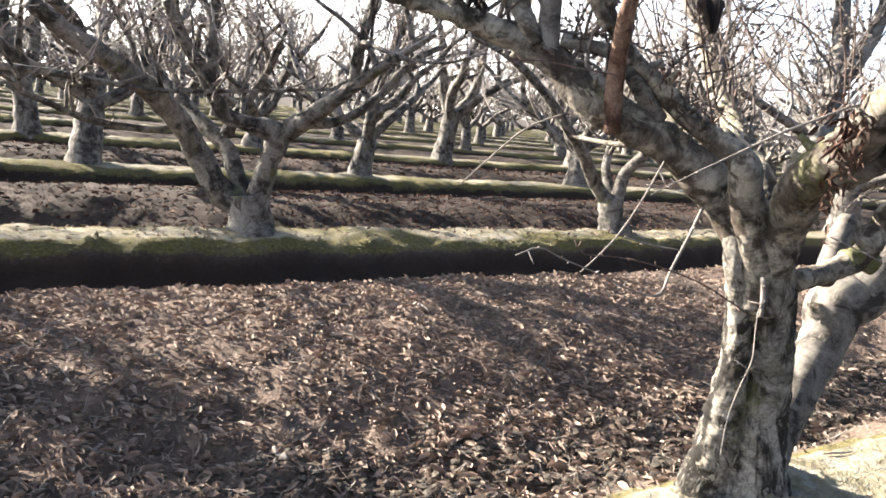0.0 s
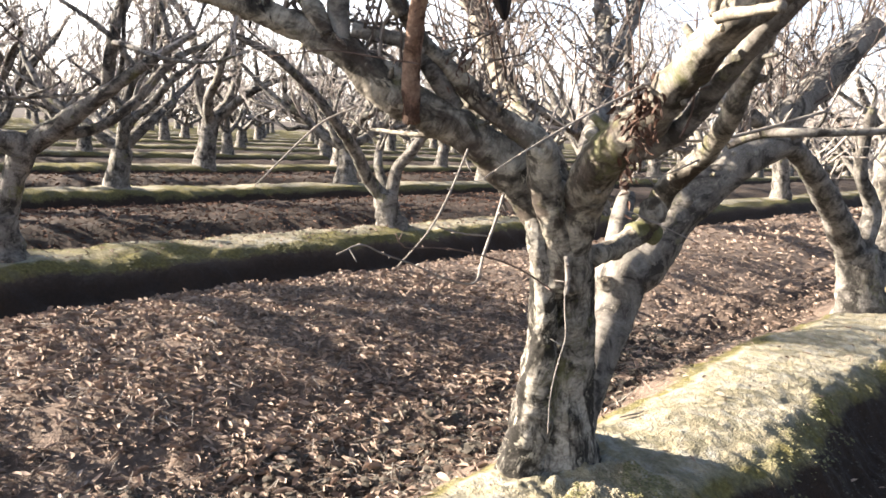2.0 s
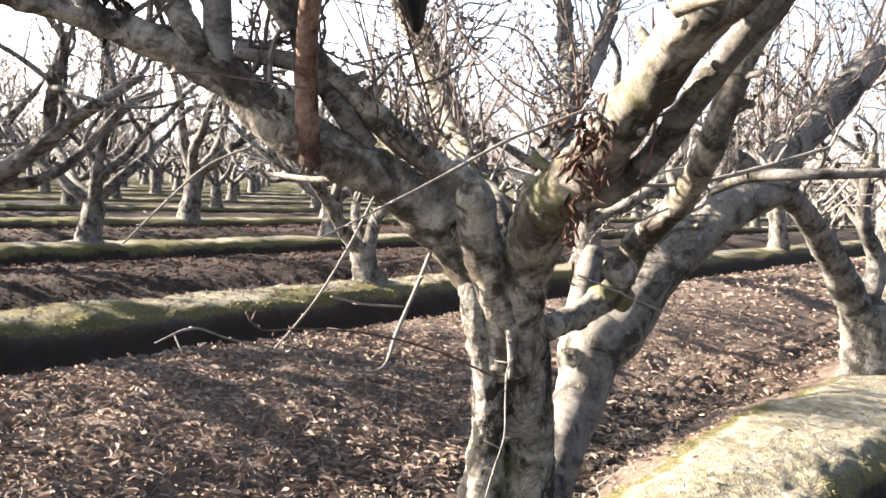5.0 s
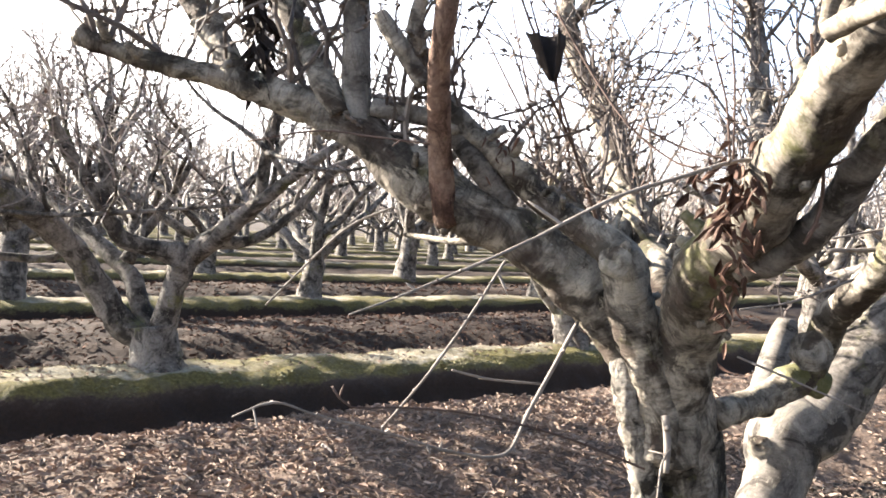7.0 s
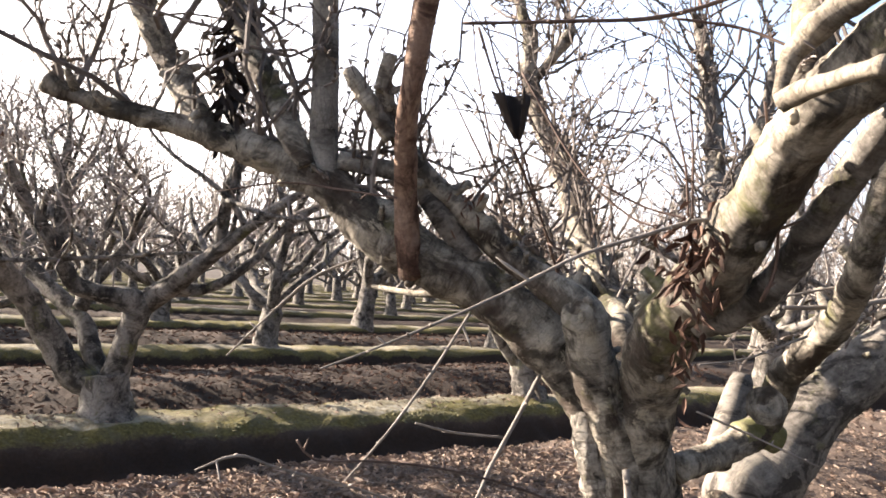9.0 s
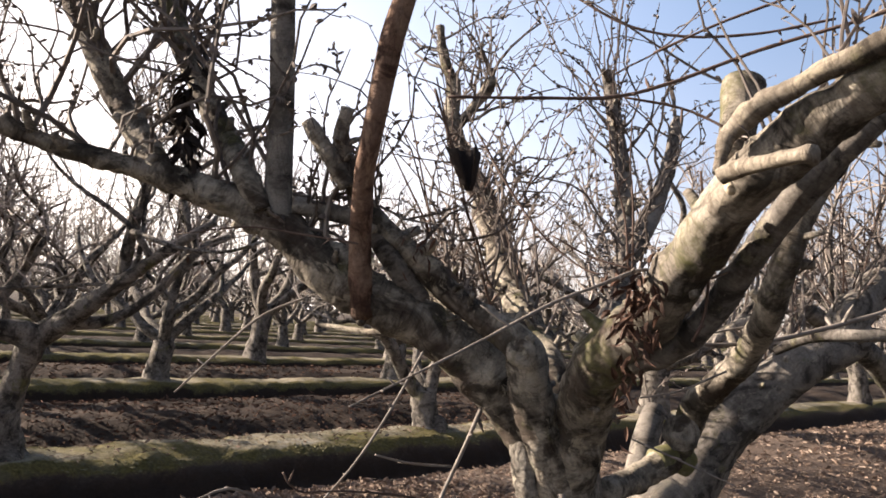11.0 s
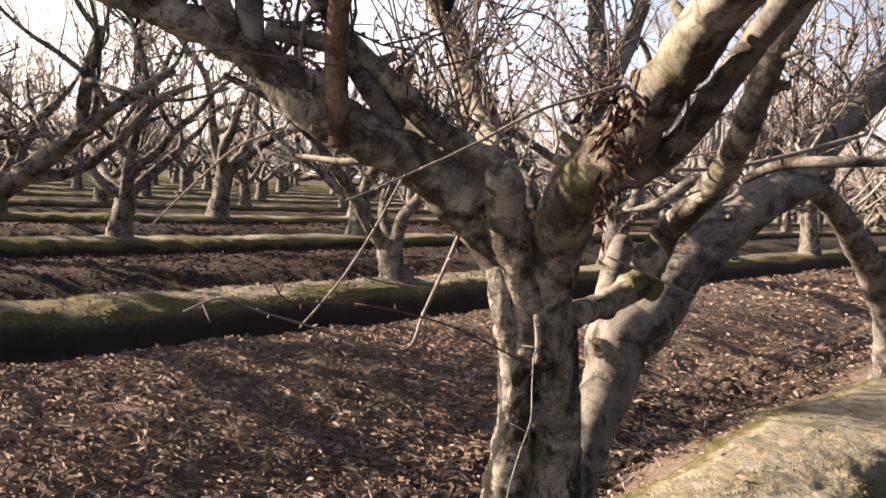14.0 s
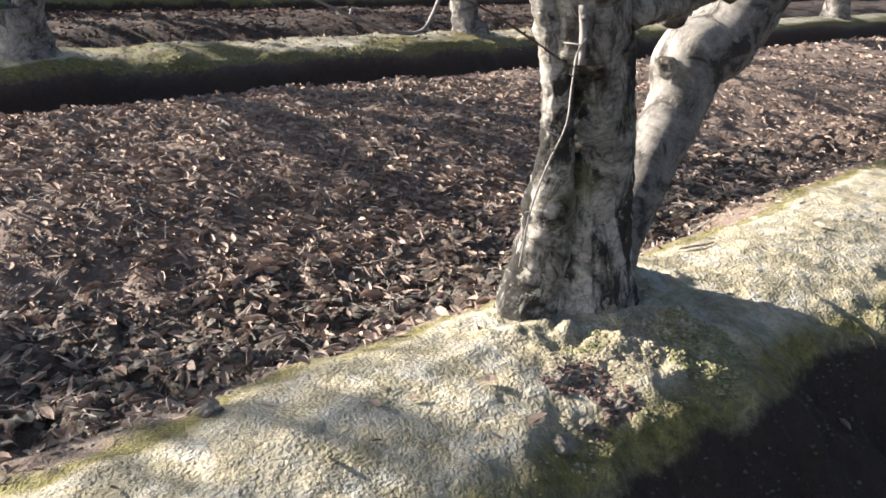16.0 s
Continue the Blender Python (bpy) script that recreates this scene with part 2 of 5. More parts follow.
def ground_material():
    m, nt, b = material("orchard_soil", 0.95)
    v = coords(nt)
    at = nt.nodes.new("ShaderNodeAttribute")
    at.attribute_name = "berm"
    mid = noise_tex(nt, v, 3.1, 6, 0.62, 0.5)
    fine = noise_tex(nt, v, 38.0, 6, 0.7)
    vor = node(nt, "ShaderNodeTexVoronoi", Scale=26.0)
    nt.links.new(v, vor.inputs["Vector"])
    flakes = ramp(nt, vor.outputs["Color"], [(0.0, (0.045, 0.031, 0.024)), (0.5, (0.105, 0.074, 0.057)), (1.0, (0.23, 0.170, 0.136))])
    litter = mix(nt, ramp(nt, fine, [(0.35, (0, 0, 0)), (0.62, (1, 1, 1))]), (0.068, 0.048, 0.037), flakes)
    litter = mix(nt, ramp(nt, mid, [(0.38, (0.1, 0.1, 0.1)), (0.60, (0.8, 0.8, 0.8))]), litter, mix(nt, fine, (0.062, 0.045, 0.034), (0.20, 0.148, 0.117)))
    sand = ramp(nt, fine, [(0.25, (0.145, 0.12, 0.075)), (0.55, (0.27, 0.233, 0.157)), (0.85, (0.41, 0.365, 0.267))])
    patch = noise_tex(nt, v, 9.0, 7, 0.72, 0.15)
    sand = mix(nt, ramp(nt, patch, [(0.45, (0, 0, 0)), (0.62, (1, 1, 1))]), sand, mix(nt, fine, (0.155, 0.146, 0.123), (0.38, 0.362, 0.313)))
    sand = mix(nt, ramp(nt, noise_tex(nt, v, 95.0, 2, 0.5), [(0.62, (0, 0, 0)), (0.72, (0.7, 0.7, 0.7))]), sand, (0.12, 0.10, 0.066))
    mossy = ramp(nt, fine, [(0.3, (0.046, 0.040, 0.013)), (0.55, (0.125, 0.107, 0.036)), (0.85, (0.245, 0.205, 0.09))])
    moss = nt.nodes.new("ShaderNodeAttribute")
    moss.attribute_name = "moss"
    cover = ramp(nt, add(nt, add(nt, moss.outputs["Fac"], mid, 0.6), patch, 0.35), [(0.66, (0, 0, 0)), (0.90, (1, 1, 1))])
    top = mix(nt, cover, sand, mossy)
    grime = noise_tex(nt, v, 5.2, 8, 0.7, 0.9)
    top = mix(nt, ramp(nt, grime, [(0.47, (0, 0, 0)), (0.60, (0.75, 0.75, 0.75))]), top, mix(nt, fine, (0.055, 0.049, 0.027), (0.17, 0.152, 0.095)))
    edge = ramp(nt, add(nt, add(nt, at.outputs["Fac"], fine, 0.45), patch, 0.55), [(0.66, (0, 0, 0)), (1.08, (1, 1, 1))])
    # dark soil colour, with the shade of banks and far furrows painted in
    soil_shade = nt.nodes.new("ShaderNodeAttribute")
    soil_shade.attribute_name = "bank"
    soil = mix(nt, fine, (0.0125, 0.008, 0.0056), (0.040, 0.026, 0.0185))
    litter = mix(nt, soil_shade.outputs["Fac"], litter, soil)
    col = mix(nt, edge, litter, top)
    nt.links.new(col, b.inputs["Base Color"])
    rough = mix(nt, edge, vor.outputs["Distance"], noise_tex(nt, v, 24.0, 2, 0.5))
    bump(nt, b, add(nt, add(nt, noise_tex(nt, v, 42.0, 3, 0.5), rough, 0.4), noise_tex(nt, v, 130.0, 2, 0.5), 0.8), 1.0, 0.010)
    return m


GROUND = ground_material()


# ---- building helpers ----
class Geo:
    """Vertices and faces of one mesh; a holds each vertex's place along and round its limb."""

    def __init__(self):
        self.v, self.f, self.a = [], [], []

    def mesh(self, name, smooth=True):
        me = bpy.data.meshes.new(name)
        me.from_pydata(self.v, [], self.f)
        if smooth:
            me.polygons.foreach_set("use_smooth", [True] * len(self.f))
        if len(self.a) == len(self.v):
            me.attributes.new("along", "FLOAT_VECTOR", "POINT").data.foreach_set("vector", np.array(self.a, dtype=np.float32).reshape(-1))
        me.update()
        return me


def part(name, geo, mat, parent=None, label="", smooth=True, kind=""):
    """Links a Geo as one mesh object, under parent if there is one."""
    me = geo.mesh(name, smooth) if isinstance(geo, Geo) else geo
    if not me.materials:
        me.materials.append(mat)
    ob = new(name, me)
    if parent is not None:
        ob.parent = parent
        ob.matrix_parent_inverse = parent.matrix_world.inverted()
    return tagged(ob, label, kind=kind)


def smooth_path(pts, step):
    """Catmull-Rom through (x, y, z, r)."""
    p = [Vector(q) for q in pts]
    p = [p[0] * 2 - p[1]] + p + [p[-1] * 2 - p[-2]]
    out = []
    for i in range(1, len(p) - 2):
        a, b, c, d = p[i - 1:i + 3]
        n = max(2, int((c - b).length / step))
        for k in range(n):
            t = k / n
            out.append(0.5 * ((2 * b) + (c - a) * t + (2 * a - 5 * b + 4 * c - d) * t * t + (3 * b - a - 3 * c + d) * t ** 3))
    out.append(p[-2])
    return out


def tube(geo, pts, sides=12, step=0.03, lump=0.10, freq=9.0, cut=True, ridges=0.0, wrinkle=0.0):
    """A lumpy tapered limb through (x, y, z, r)."""
    path = smooth_path(pts, step)
    base = len(geo.v)
    side, run = None, 0.0
    dice = random.Random(len(path) * 31 + sides)
    scars = [(0.014 * i + dice.uniform(0, 0.12), dice.uniform(0, 6.28), dice.uniform(0.010, 0.026), dice.uniform(-0.004, 0.012)) for i in range(len(path))] if wrinkle else []
    scars = dice.sample(scars, len(scars) // 4)
    for i, q in enumerate(path):
        c, r = Vector(q[:3]), max(q[3], 0.0008)
        if i:
            run += (c - Vector(path[i - 1][:3])).length
        way = (Vector(path[min(i + 1, len(path) - 1)][:3]) - Vector(path[max(i - 1, 0)][:3])).normalized()
        if side is None:
            side = way.orthogonal().normalized()
        side = (side - way * side.dot(way)).normalized()
        up = way.cross(side)
        for k in range(sides):
            a = 2 * math.pi * k / sides
            d = side * math.cos(a) + up * math.sin(a)
            rr = r
            if lump:
                w = c + d * r
                rr = r * (1 + lump * noise.noise(w * freq) + 0.6 * lump * noise.noise(w * freq * 2.7))
                if ridges:
                    rr += r * ridges * abs(noise.noise(Vector((w.x * 34, w.y * 34, w.z * 6)))) + r * ridges * 0.5 * noise.noise(w * 60)
                if wrinkle:
                    rr += wrinkle * (0.5 - 1.6 * abs(noise.noise(Vector((run * 48, math.cos(a) * 2.6, math.sin(a) * 2.6 + base)))) + 0.7 * noise.noise(Vector((run * 90, math.cos(a) * 4, math.sin(a) * 4))))
                    for at, turn, wide, high in scars:
                        off = (a - turn + math.pi) % (2 * math.pi) - math.pi
                        near = ((run - at) / wide) ** 2 + (off * r / wide) ** 2
                        if near < 5:
                            rr += high * math.exp(-near) * (1 - 0.9 * math.exp(-near * 9))
            geo.v.append((c + d * rr)[:])
            geo.a.append((run, math.cos(a) * r, math.sin(a) * r))
    n = len(path)
    for i in range(n - 1):
        for k in range(sides):
            a, b = base + i * sides + k, base + i * sides + (k + 1) % sides
            geo.f.append((a, b, b + sides, a + sides))
    for i, sign in ((0, -1), (n - 1, 1)):
        c = Vector(path[i][:3])
        if i and not cut:
            c = c + (c - Vector(path[i - 1][:3])).normalized() * path[i][3]
        geo.v.append(c[:])
        geo.a.append((run if i else 0.0, 0.0, 0.0))
        j = len(geo.v) - 1
        for k in range(sides):
            a, b = base + i * sides + k, base + i * sides + (k + 1) % sides
            geo.f.append((j, b, a) if sign < 0 else (j, a, b))


def shoot(geo, rng, p, way, length, r, sides=4, segs=5, wander=0.22, rise=0.10, spurs=0):
    """A thin shoot that wanders upwards, with short bud spurs."""
    p, way = Vector(p), Vector(way).normalized()
    pts = [(*p, r)]
    for i in range(segs):
        way = (way + Vector((rng.gauss(0, wander), rng.gauss(0, wander), rng.gauss(rise, wander)))).normalized()
        p = p + way * (length / segs)
        pts.append((*p, r * (1 - 0.75 * (i + 1) / segs)))
    thin_tube(geo, pts, sides)
    for s in range(spurs):
        i = rng.randrange(1, segs)
        t = rng.random()
        a, b = Vector(pts[i][:3]), Vector(pts[i + 1][:3])
        q = a.lerp(b, t)
        d = Vector((rng.gauss(0, 1), rng.gauss(0, 1), rng.gauss(0.3, 0.7))).normalized()
        ln = rng.uniform(0.006, 0.020)
        thin_tube(geo, [(*q, r * 0.7), (*(q + d * ln * 0.65), r * 1.05), (*(q + d * ln), r * 0.3)], 3)
    return [Vector(q[:3]) for q in pts], way


def thin_tube(geo, pts, sides):
    base = len(geo.v)
    side = None
    n = len(pts)
    for i, q in enumerate(pts):
        c = Vector(q[:3])
        way = Vector(pts[min(i + 1, n - 1)][:3]) - Vector(pts[max(i - 1, 0)][:3])
        way = way.normalized() if way.length > 1e-9 else Vector((0, 0, 1))
        side = way.orthogonal().normalized() if side is None else (side - way * side.dot(way)).normalized()
        up = way.cross(side)
        for k in range(sides):
            a = 2 * math.pi * k / sides
            geo.v.append((c + (side * math.cos(a) + up * math.sin(a)) * q[3])[:])
    for i in range(n - 1):
        for k in range(sides):
            a, b = base + i * sides + k, base + i * sides + (k + 1) % sides
            geo.f.append((a, b, b + sides, a + sides))
    geo.f.append(tuple(base + (n - 1) * sides + k for k in range(sides)))


def along(pts, t):
    """Point, way and radius at t (0 to 1) of a limb's control points."""
    path = smooth_path(pts, 0.05)
    i = min(int(t * (len(path) - 1)), len(path) - 2)
    a, b = path[i], path[i + 1]
    return Vector(a[:3]), (Vector(b[:3]) - Vector(a[:3])).normalized(), a[3]


def curled_leaf(geo, rng, p, way, length, width):
    """A dry leaf: a folded blade with curled edges."""
    p, way = Vector(p), Vector(way).normalized()
    side = way.orthogonal().normalized()
    side.rotate(Matrix.Rotation(rng.uniform(0, 6.28), 3, way))
    up = way.cross(side)
    b = len(geo.v)
    bend = rng.uniform(-0.5, 0.5)
    for t, w in ((0.0, 0.04), (0.3, 0.85), (0.65, 0.8), (1.0, 0.03)):
        c = p + way * length * t + up * length * bend * t * t
        curl = up * width * rng.uniform(0.2, 0.7)
        geo.v += [(c - side * width * w * 0.5 + curl * w)[:], c[:], (c + side * width * w * 0.5 + curl * w)[:]]
    for i in range(3):
        for k in range(2):
            a = b + i * 3 + k
            geo.f.append((a, a + 1, a + 4, a + 3))


# ---- ground: one sheet of berms and furrows to the horizon ----
ROW_U, ROW_N = Vector((0.814, 0.581, 0)), Vector((-0.581, 0.814, 0))  # along and across the tree rows
ROW_GAP, ROW_FIRST, TREE_GAP, TREE_FIRST = 5.22, 1.50, 4.55, 2.55
PROFILE_M = (-2.61, -1.85, -1.5, -1.12, -0.92, -0.74, -0.62, -0.50, -0.40, -0.30, -0.15, 0.0, 0.17, 0.30, 0.42, 0.64, 1.02, 1.5, 1.95, 2.3, 2.61)
PROFILE_Z = (0.25, 0.245, 0.20, 0.05, -0.02, -0.02, 0.03, 0.17, 0.265, 0.305, 0.325, 0.335, 0.325, 0.29, 0.22, 0.08, 0.03, 0.09, 0.21, 0.245, 0.25)


def lattice(ix, iy, seed):
    h = (ix.astype(np.int64) * 374761393 + iy.astype(np.int64) * 668265263 + seed * 974711) & 0x7FFFFFFF
    h = ((h ^ (h >> 13)) * 1274126177) & 0x7FFFFFFF
    return ((h ^ (h >> 16)) & 0xFFFF) / 32767.5 - 1.0


def soil_noise(x, y, scale, seed):
    """Smooth noise of -1 to 1 over arrays."""
    x, y = x * scale, y * scale
    ix, iy = np.floor(x), np.floor(y)
    fx, fy = x - ix, y - iy
    fx, fy = fx * fx * (3 - 2 * fx), fy * fy * (3 - 2 * fy)
    a, b = lattice(ix, iy, seed), lattice(ix + 1, iy, seed)
    c, d = lattice(ix, iy + 1, seed), lattice(ix + 1, iy + 1, seed)
    return (a + (b - a) * fx) + ((c + (d - c) * fx) - (a + (b - a) * fx)) * fy


def clumps(u, n, scale, seed):
    """Round crumbs with sharp creases between them, 0 to 1, at three sizes."""
    a, b = u * 0.83 + n * 0.56, n * 0.83 - u * 0.56
    return 0.55 * np.abs(soil_noise(a, b, scale, seed)) + 0.28 * np.abs(soil_noise(u, n, scale * 2.1, seed + 1)) + 0.17 * np.abs(soil_noise(b, a, scale * 4.3, seed + 2))


def berm_place(u, n):
    """How far a place lies from the middle of its berm."""
    m = (n - ROW_FIRST + 2.61) % ROW_GAP - 2.61
    return m + 0.06 * soil_noise(u, n, 0.9, 3) + 0.045 * soil_noise(u, n, 3.1, 4) + 0.026 * soil_noise(u, n, 9.0, 8) + 0.010 * soil_noise(u, n, 24.0, 12) + np.clip((n - 5.0) / 0.3, 0, 1) * 0.045 * soil_noise(u, n, 5.0, 17)


def ground_height(u, n):
    m = berm_place(u, n)
    z = np.interp(m, PROFILE_M, PROFILE_Z)
    bank = np.exp(-((np.abs(m) - 0.5) / 0.22) ** 2)
    floor_ = np.clip((np.abs(m) - 0.5) / 0.3, 0, 1)
    z = z + 0.016 * soil_noise(u, n, 2.1, 5) + (0.006 + 0.016 * bank + 0.012 * floor_) * soil_noise(u, n, 7.5, 6)
    z = z + (0.003 + 0.012 * bank + 0.010 * floor_) * soil_noise(u, n, 19.0, 7)
    heap = np.exp(-(((u - 2.48) / 0.34) ** 2 + ((n - 1.50) / 0.30) ** 2))
    crumb = np.exp(-((m + 0.12) / 0.36) ** 4)
    z = z + crumb * (0.008 * soil_noise(u, n, 4.0, 13) + 0.004 * soil_noise(u, n, 13.0, 60) + 0.0028 * soil_noise(u, n, 31.0, 61) + 0.0015 * soil_noise(u, n, 58.0, 62))
    tilled = np.exp(-((m - 0.98) / 0.46) ** 4) * np.clip((n - 1.85) / 0.1, 0, 1) * np.clip((3.3 - n) / 0.3, 0, 1)
    z = z + tilled * (0.075 * clumps(u, n, 9.0, 70) + 0.03 * clumps(u, n, 26.0, 75) - 0.03)
    crown_ = (1 - floor_) * np.clip((n - 5.0) / 0.3, 0, 1)
    z = z + crown_ * (0.035 * clumps(u, n, 6.0, 90) - 0.012)
    beyond = floor_ * np.clip((n - 6.6) / 0.3, 0, 1)
    z = z + beyond * (0.060 * clumps(u * 0.6, n, 5.5, 80) + 0.035 * clumps(u, n, 11.0, 85) - 0.03)
    return z + heap * (0.035 + 0.018 * soil_noise(u, n, 9.0, 9) + 0.014 * soil_noise(u, n, 21.0, 10) + 0.055 * clumps(u, n, 15.0, 50))


def ground_z(x, y):
    u, n = np.array([x * ROW_U.x + y * ROW_U.y]), np.array([x * ROW_N.x + y * ROW_N.y])
    return float(ground_height(u, n)[0])


def grow(start, stop, step, rate=1.25):
    out = [start]
    while abs(out[-1]) < stop:
        step *= rate
        out.append(out[-1] + math.copysign(step, start))
    return out


def build_ground():
    """Soil with berms and furrows: a fine band round the path and a coarser one to the horizon, in one mesh."""
    near_u = np.concatenate([np.array(grow(-12.0, 1500, 0.5)[::-1][:-1]), np.arange(-12, -0.8, 0.4), np.arange(-0.8, 1.85, 0.017), np.arange(1.85, 2.95, 0.009), np.arange(2.95, 4.6, 0.018), np.arange(4.6, 8.0, 0.045), np.arange(8.0, 60, 0.55), np.array(grow(60.0, 1500, 0.5))])
    near_n = np.concatenate([np.array(grow(-4.0, 1500, 0.3)[::-1][:-1]), np.arange(-4, 0.0, 0.055), np.arange(0.0, 0.9, 0.035), np.arange(0.9, 1.0, 0.0115), np.arange(1.0, 1.55, 0.009), np.arange(1.55, 3.0, 0.015), np.arange(3.0, 3.2, 0.03), np.arange(3.2, 5.01, 0.05)])
    far_u = np.concatenate([np.array(grow(-12.0, 1500, 0.5)[::-1][:-1]), np.arange(-12, -2.0, 0.3), np.arange(-2.0, 10.0, 0.07), np.arange(10.0, 60, 0.5), np.array(grow(60.0, 1500, 0.5))])
    far_n = np.concatenate([np.arange(4.93, 7.4, 0.04), np.arange(7.4, 20, 0.09), np.arange(20.0, 45, 0.16), np.arange(45.0, 75, 0.4), np.array(grow(75.0, 1500, 0.5))])
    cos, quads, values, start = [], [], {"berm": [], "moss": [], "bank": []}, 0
    for us, ns in ((near_u, near_n), (far_u, far_n)):
        uu, nn = np.meshgrid(us, ns)
        z = ground_height(uu, nn)
        cos.append(np.stack([uu * ROW_U.x + nn * ROW_N.x, uu * ROW_U.y + nn * ROW_N.y, z], -1).reshape(-1, 3))
        w, h = len(us), len(ns)
        idx = np.arange(w * h).reshape(h, w) + start
        quads.append(np.stack([idx[:-1, :-1], idx[:-1, 1:], idx[1:, 1:], idx[1:, :-1]], -1).reshape(-1, 4))
        start += w * h
        m = berm_place(uu, nn)
        values["berm"].append(np.clip((0.52 - np.where(m < 0, np.abs(m) + 0.05, np.abs(m) + 0.15)) / np.where(m < 0, 0.10, 0.20), 0, 1).reshape(-1))
        values["moss"].append((np.exp(-((m - 0.29) / 0.09) ** 2) * 0.62 + np.exp(-((m + 0.40) / 0.10) ** 2) * np.where(nn < 5, 0.45, 0.85) + 0.42 * (nn > 5) * (0.5 + soil_noise(uu, nn, 1.7, 16))).reshape(-1))
        # shade painted on banks, camera-side and far furrows; near trough is dark soil
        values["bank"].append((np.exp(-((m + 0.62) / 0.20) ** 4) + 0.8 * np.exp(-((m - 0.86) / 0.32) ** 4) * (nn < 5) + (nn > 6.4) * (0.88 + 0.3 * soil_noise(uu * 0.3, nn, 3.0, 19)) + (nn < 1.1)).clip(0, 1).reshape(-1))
    co, faces = np.concatenate(cos), np.concatenate(quads)
    me = bpy.data.meshes.new("ground")
    me.vertices.add(len(co))
    me.vertices.foreach_set("co", co.reshape(-1))
    me.loops.add(len(faces) * 4)
    me.loops.foreach_set("vertex_index", faces.reshape(-1).astype(np.int32))
    me.polygons.add(len(faces))
    me.polygons.foreach_set("loop_start", np.arange(0, len(faces) * 4, 4, dtype=np.int32))
    me.polygons.foreach_set("use_smooth", np.ones(len(faces), dtype=bool))
    me.update(calc_edges=True)
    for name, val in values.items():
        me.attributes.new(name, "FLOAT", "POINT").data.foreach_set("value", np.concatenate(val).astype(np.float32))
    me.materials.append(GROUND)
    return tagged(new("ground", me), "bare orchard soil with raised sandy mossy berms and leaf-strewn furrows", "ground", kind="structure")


ground = build_ground()


# ---- the near tree ----
def tree_root(x, y, label, z=None, group="orchard trees", category="tree"):
    ob = new("fruit_tree")
    ob.matrix_world = Matrix.Translation((x, y, ground_z(x, y) - 0.03 if z is None else z))
    bpy.context.view_layer.update()
    return tagged(ob, label, category, group)


def limb(parent, pts, mat=None, sides=16, step=0.02, lump=0.12, name="limb", label="", cut=True, ridges=0.0, freq=9.0, wrinkle=0.0):
    g = Geo()
    tube(g, pts, sides, step, lump, freq, cut, ridges, wrinkle)
    return part(name, g, mat or BARK, parent, label)


def twig(parent, pts, mat, label, seed):
    """A thin crooked twig with buds and short spurs at its nodes."""
    r = random.Random(seed)
    g = Geo()
    pts = [(x, y, z, 0.82 * rad) for x, y, z, rad in pts]
    tube(g, pts, 7, 0.015, 0.22, 45.0)
    path = smooth_path(pts, 0.028)
    for i in range(1, len(path) - 1):
        if r.random() < 0.55:
            c, rad = Vector(path[i][:3]), path[i][3]
            way = (Vector(path[i + 1][:3]) - Vector(path[i - 1][:3])).normalized()
            d = way.orthogonal().normalized()
            d.rotate(Matrix.Rotation(r.uniform(0, 6.28), 3, way))
            d = (d + way * r.uniform(0.1, 0.8)).normalized()
            ln = r.uniform(0.006, 0.014) if r.random() < 0.8 else r.uniform(0.02, 0.05)
            thin_tube(g, [(*c, rad * 0.9), (*(c + d * ln * 0.6), rad * 0.95), (*(c + d * ln), rad * 0.25)], 5)
    return part("twig", g, mat, parent, label)


NEAR = {}
NEAR["trunk"] = [(1.105, 2.77, 0.232, 0.205), (1.098, 2.762, 0.315, 0.178), (1.085, 2.75, 0.432, 0.151), (1.067, 2.72, 0.593, 0.1266), (1.053, 2.67, 0.766, 0.1134), (1.02, 2.61, 0.931, 0.1025), (0.98, 2.549, 1.069, 0.0981), (0.944, 2.471, 1.184, 0.078), (0.933, 2.45, 1.26, 0.0635), (0.927, 2.44, 1.32, 0.0402)]
NEAR["left"] = [(0.948, 2.46, 0.993, 0.048), (0.904, 2.46, 1.164, 0.0596), (0.828, 2.46, 1.292, 0.0637), (0.75, 2.46, 1.372, 0.0649), (0.655, 2.46, 1.439, 0.0594), (0.573, 2.46, 1.488, 0.0559), (0.469, 2.46, 1.529, 0.0547), (0.4, 2.47, 1.57, 0.0625), (0.344, 2.48, 1.603, 0.0583), (0.267, 2.495, 1.662, 0.0433), (0.166, 2.505, 1.713, 0.0365), (0.091, 2.51, 1.741, 0.0365), (-0.01, 2.52, 1.772, 0.0305), (-0.098, 2.53, 1.79, 0.0231), (-0.19, 2.51, 1.806, 0.0211), (-0.271, 2.5, 1.821, 0.0178), (-0.332, 2.5, 1.839, 0.0196), (-0.366, 2.5, 1.856, 0.0241)]
NEAR["left_rising"] = [(-0.001, 2.52, 1.757, 0.0289), (-0.06, 2.57, 1.825, 0.0326), (-0.122, 2.63, 1.912, 0.0315), (-0.162, 2.66, 1.969, 0.031), (-0.312, 2.7, 2.232, 0.0302), (-0.408, 2.75, 2.401, 0.0269)]
NEAR["left_inner"] = [(0.205, 2.48, 1.708, 0.0248), (0.162, 2.5, 1.787, 0.029), (0.107, 2.58, 1.887, 0.0282), (0.056, 2.63, 1.96, 0.0278), (-0.038, 2.68, 2.145, 0.0292), (-0.088, 2.72, 2.27, 0.0273), (-0.128, 2.76, 2.417, 0.0255)]
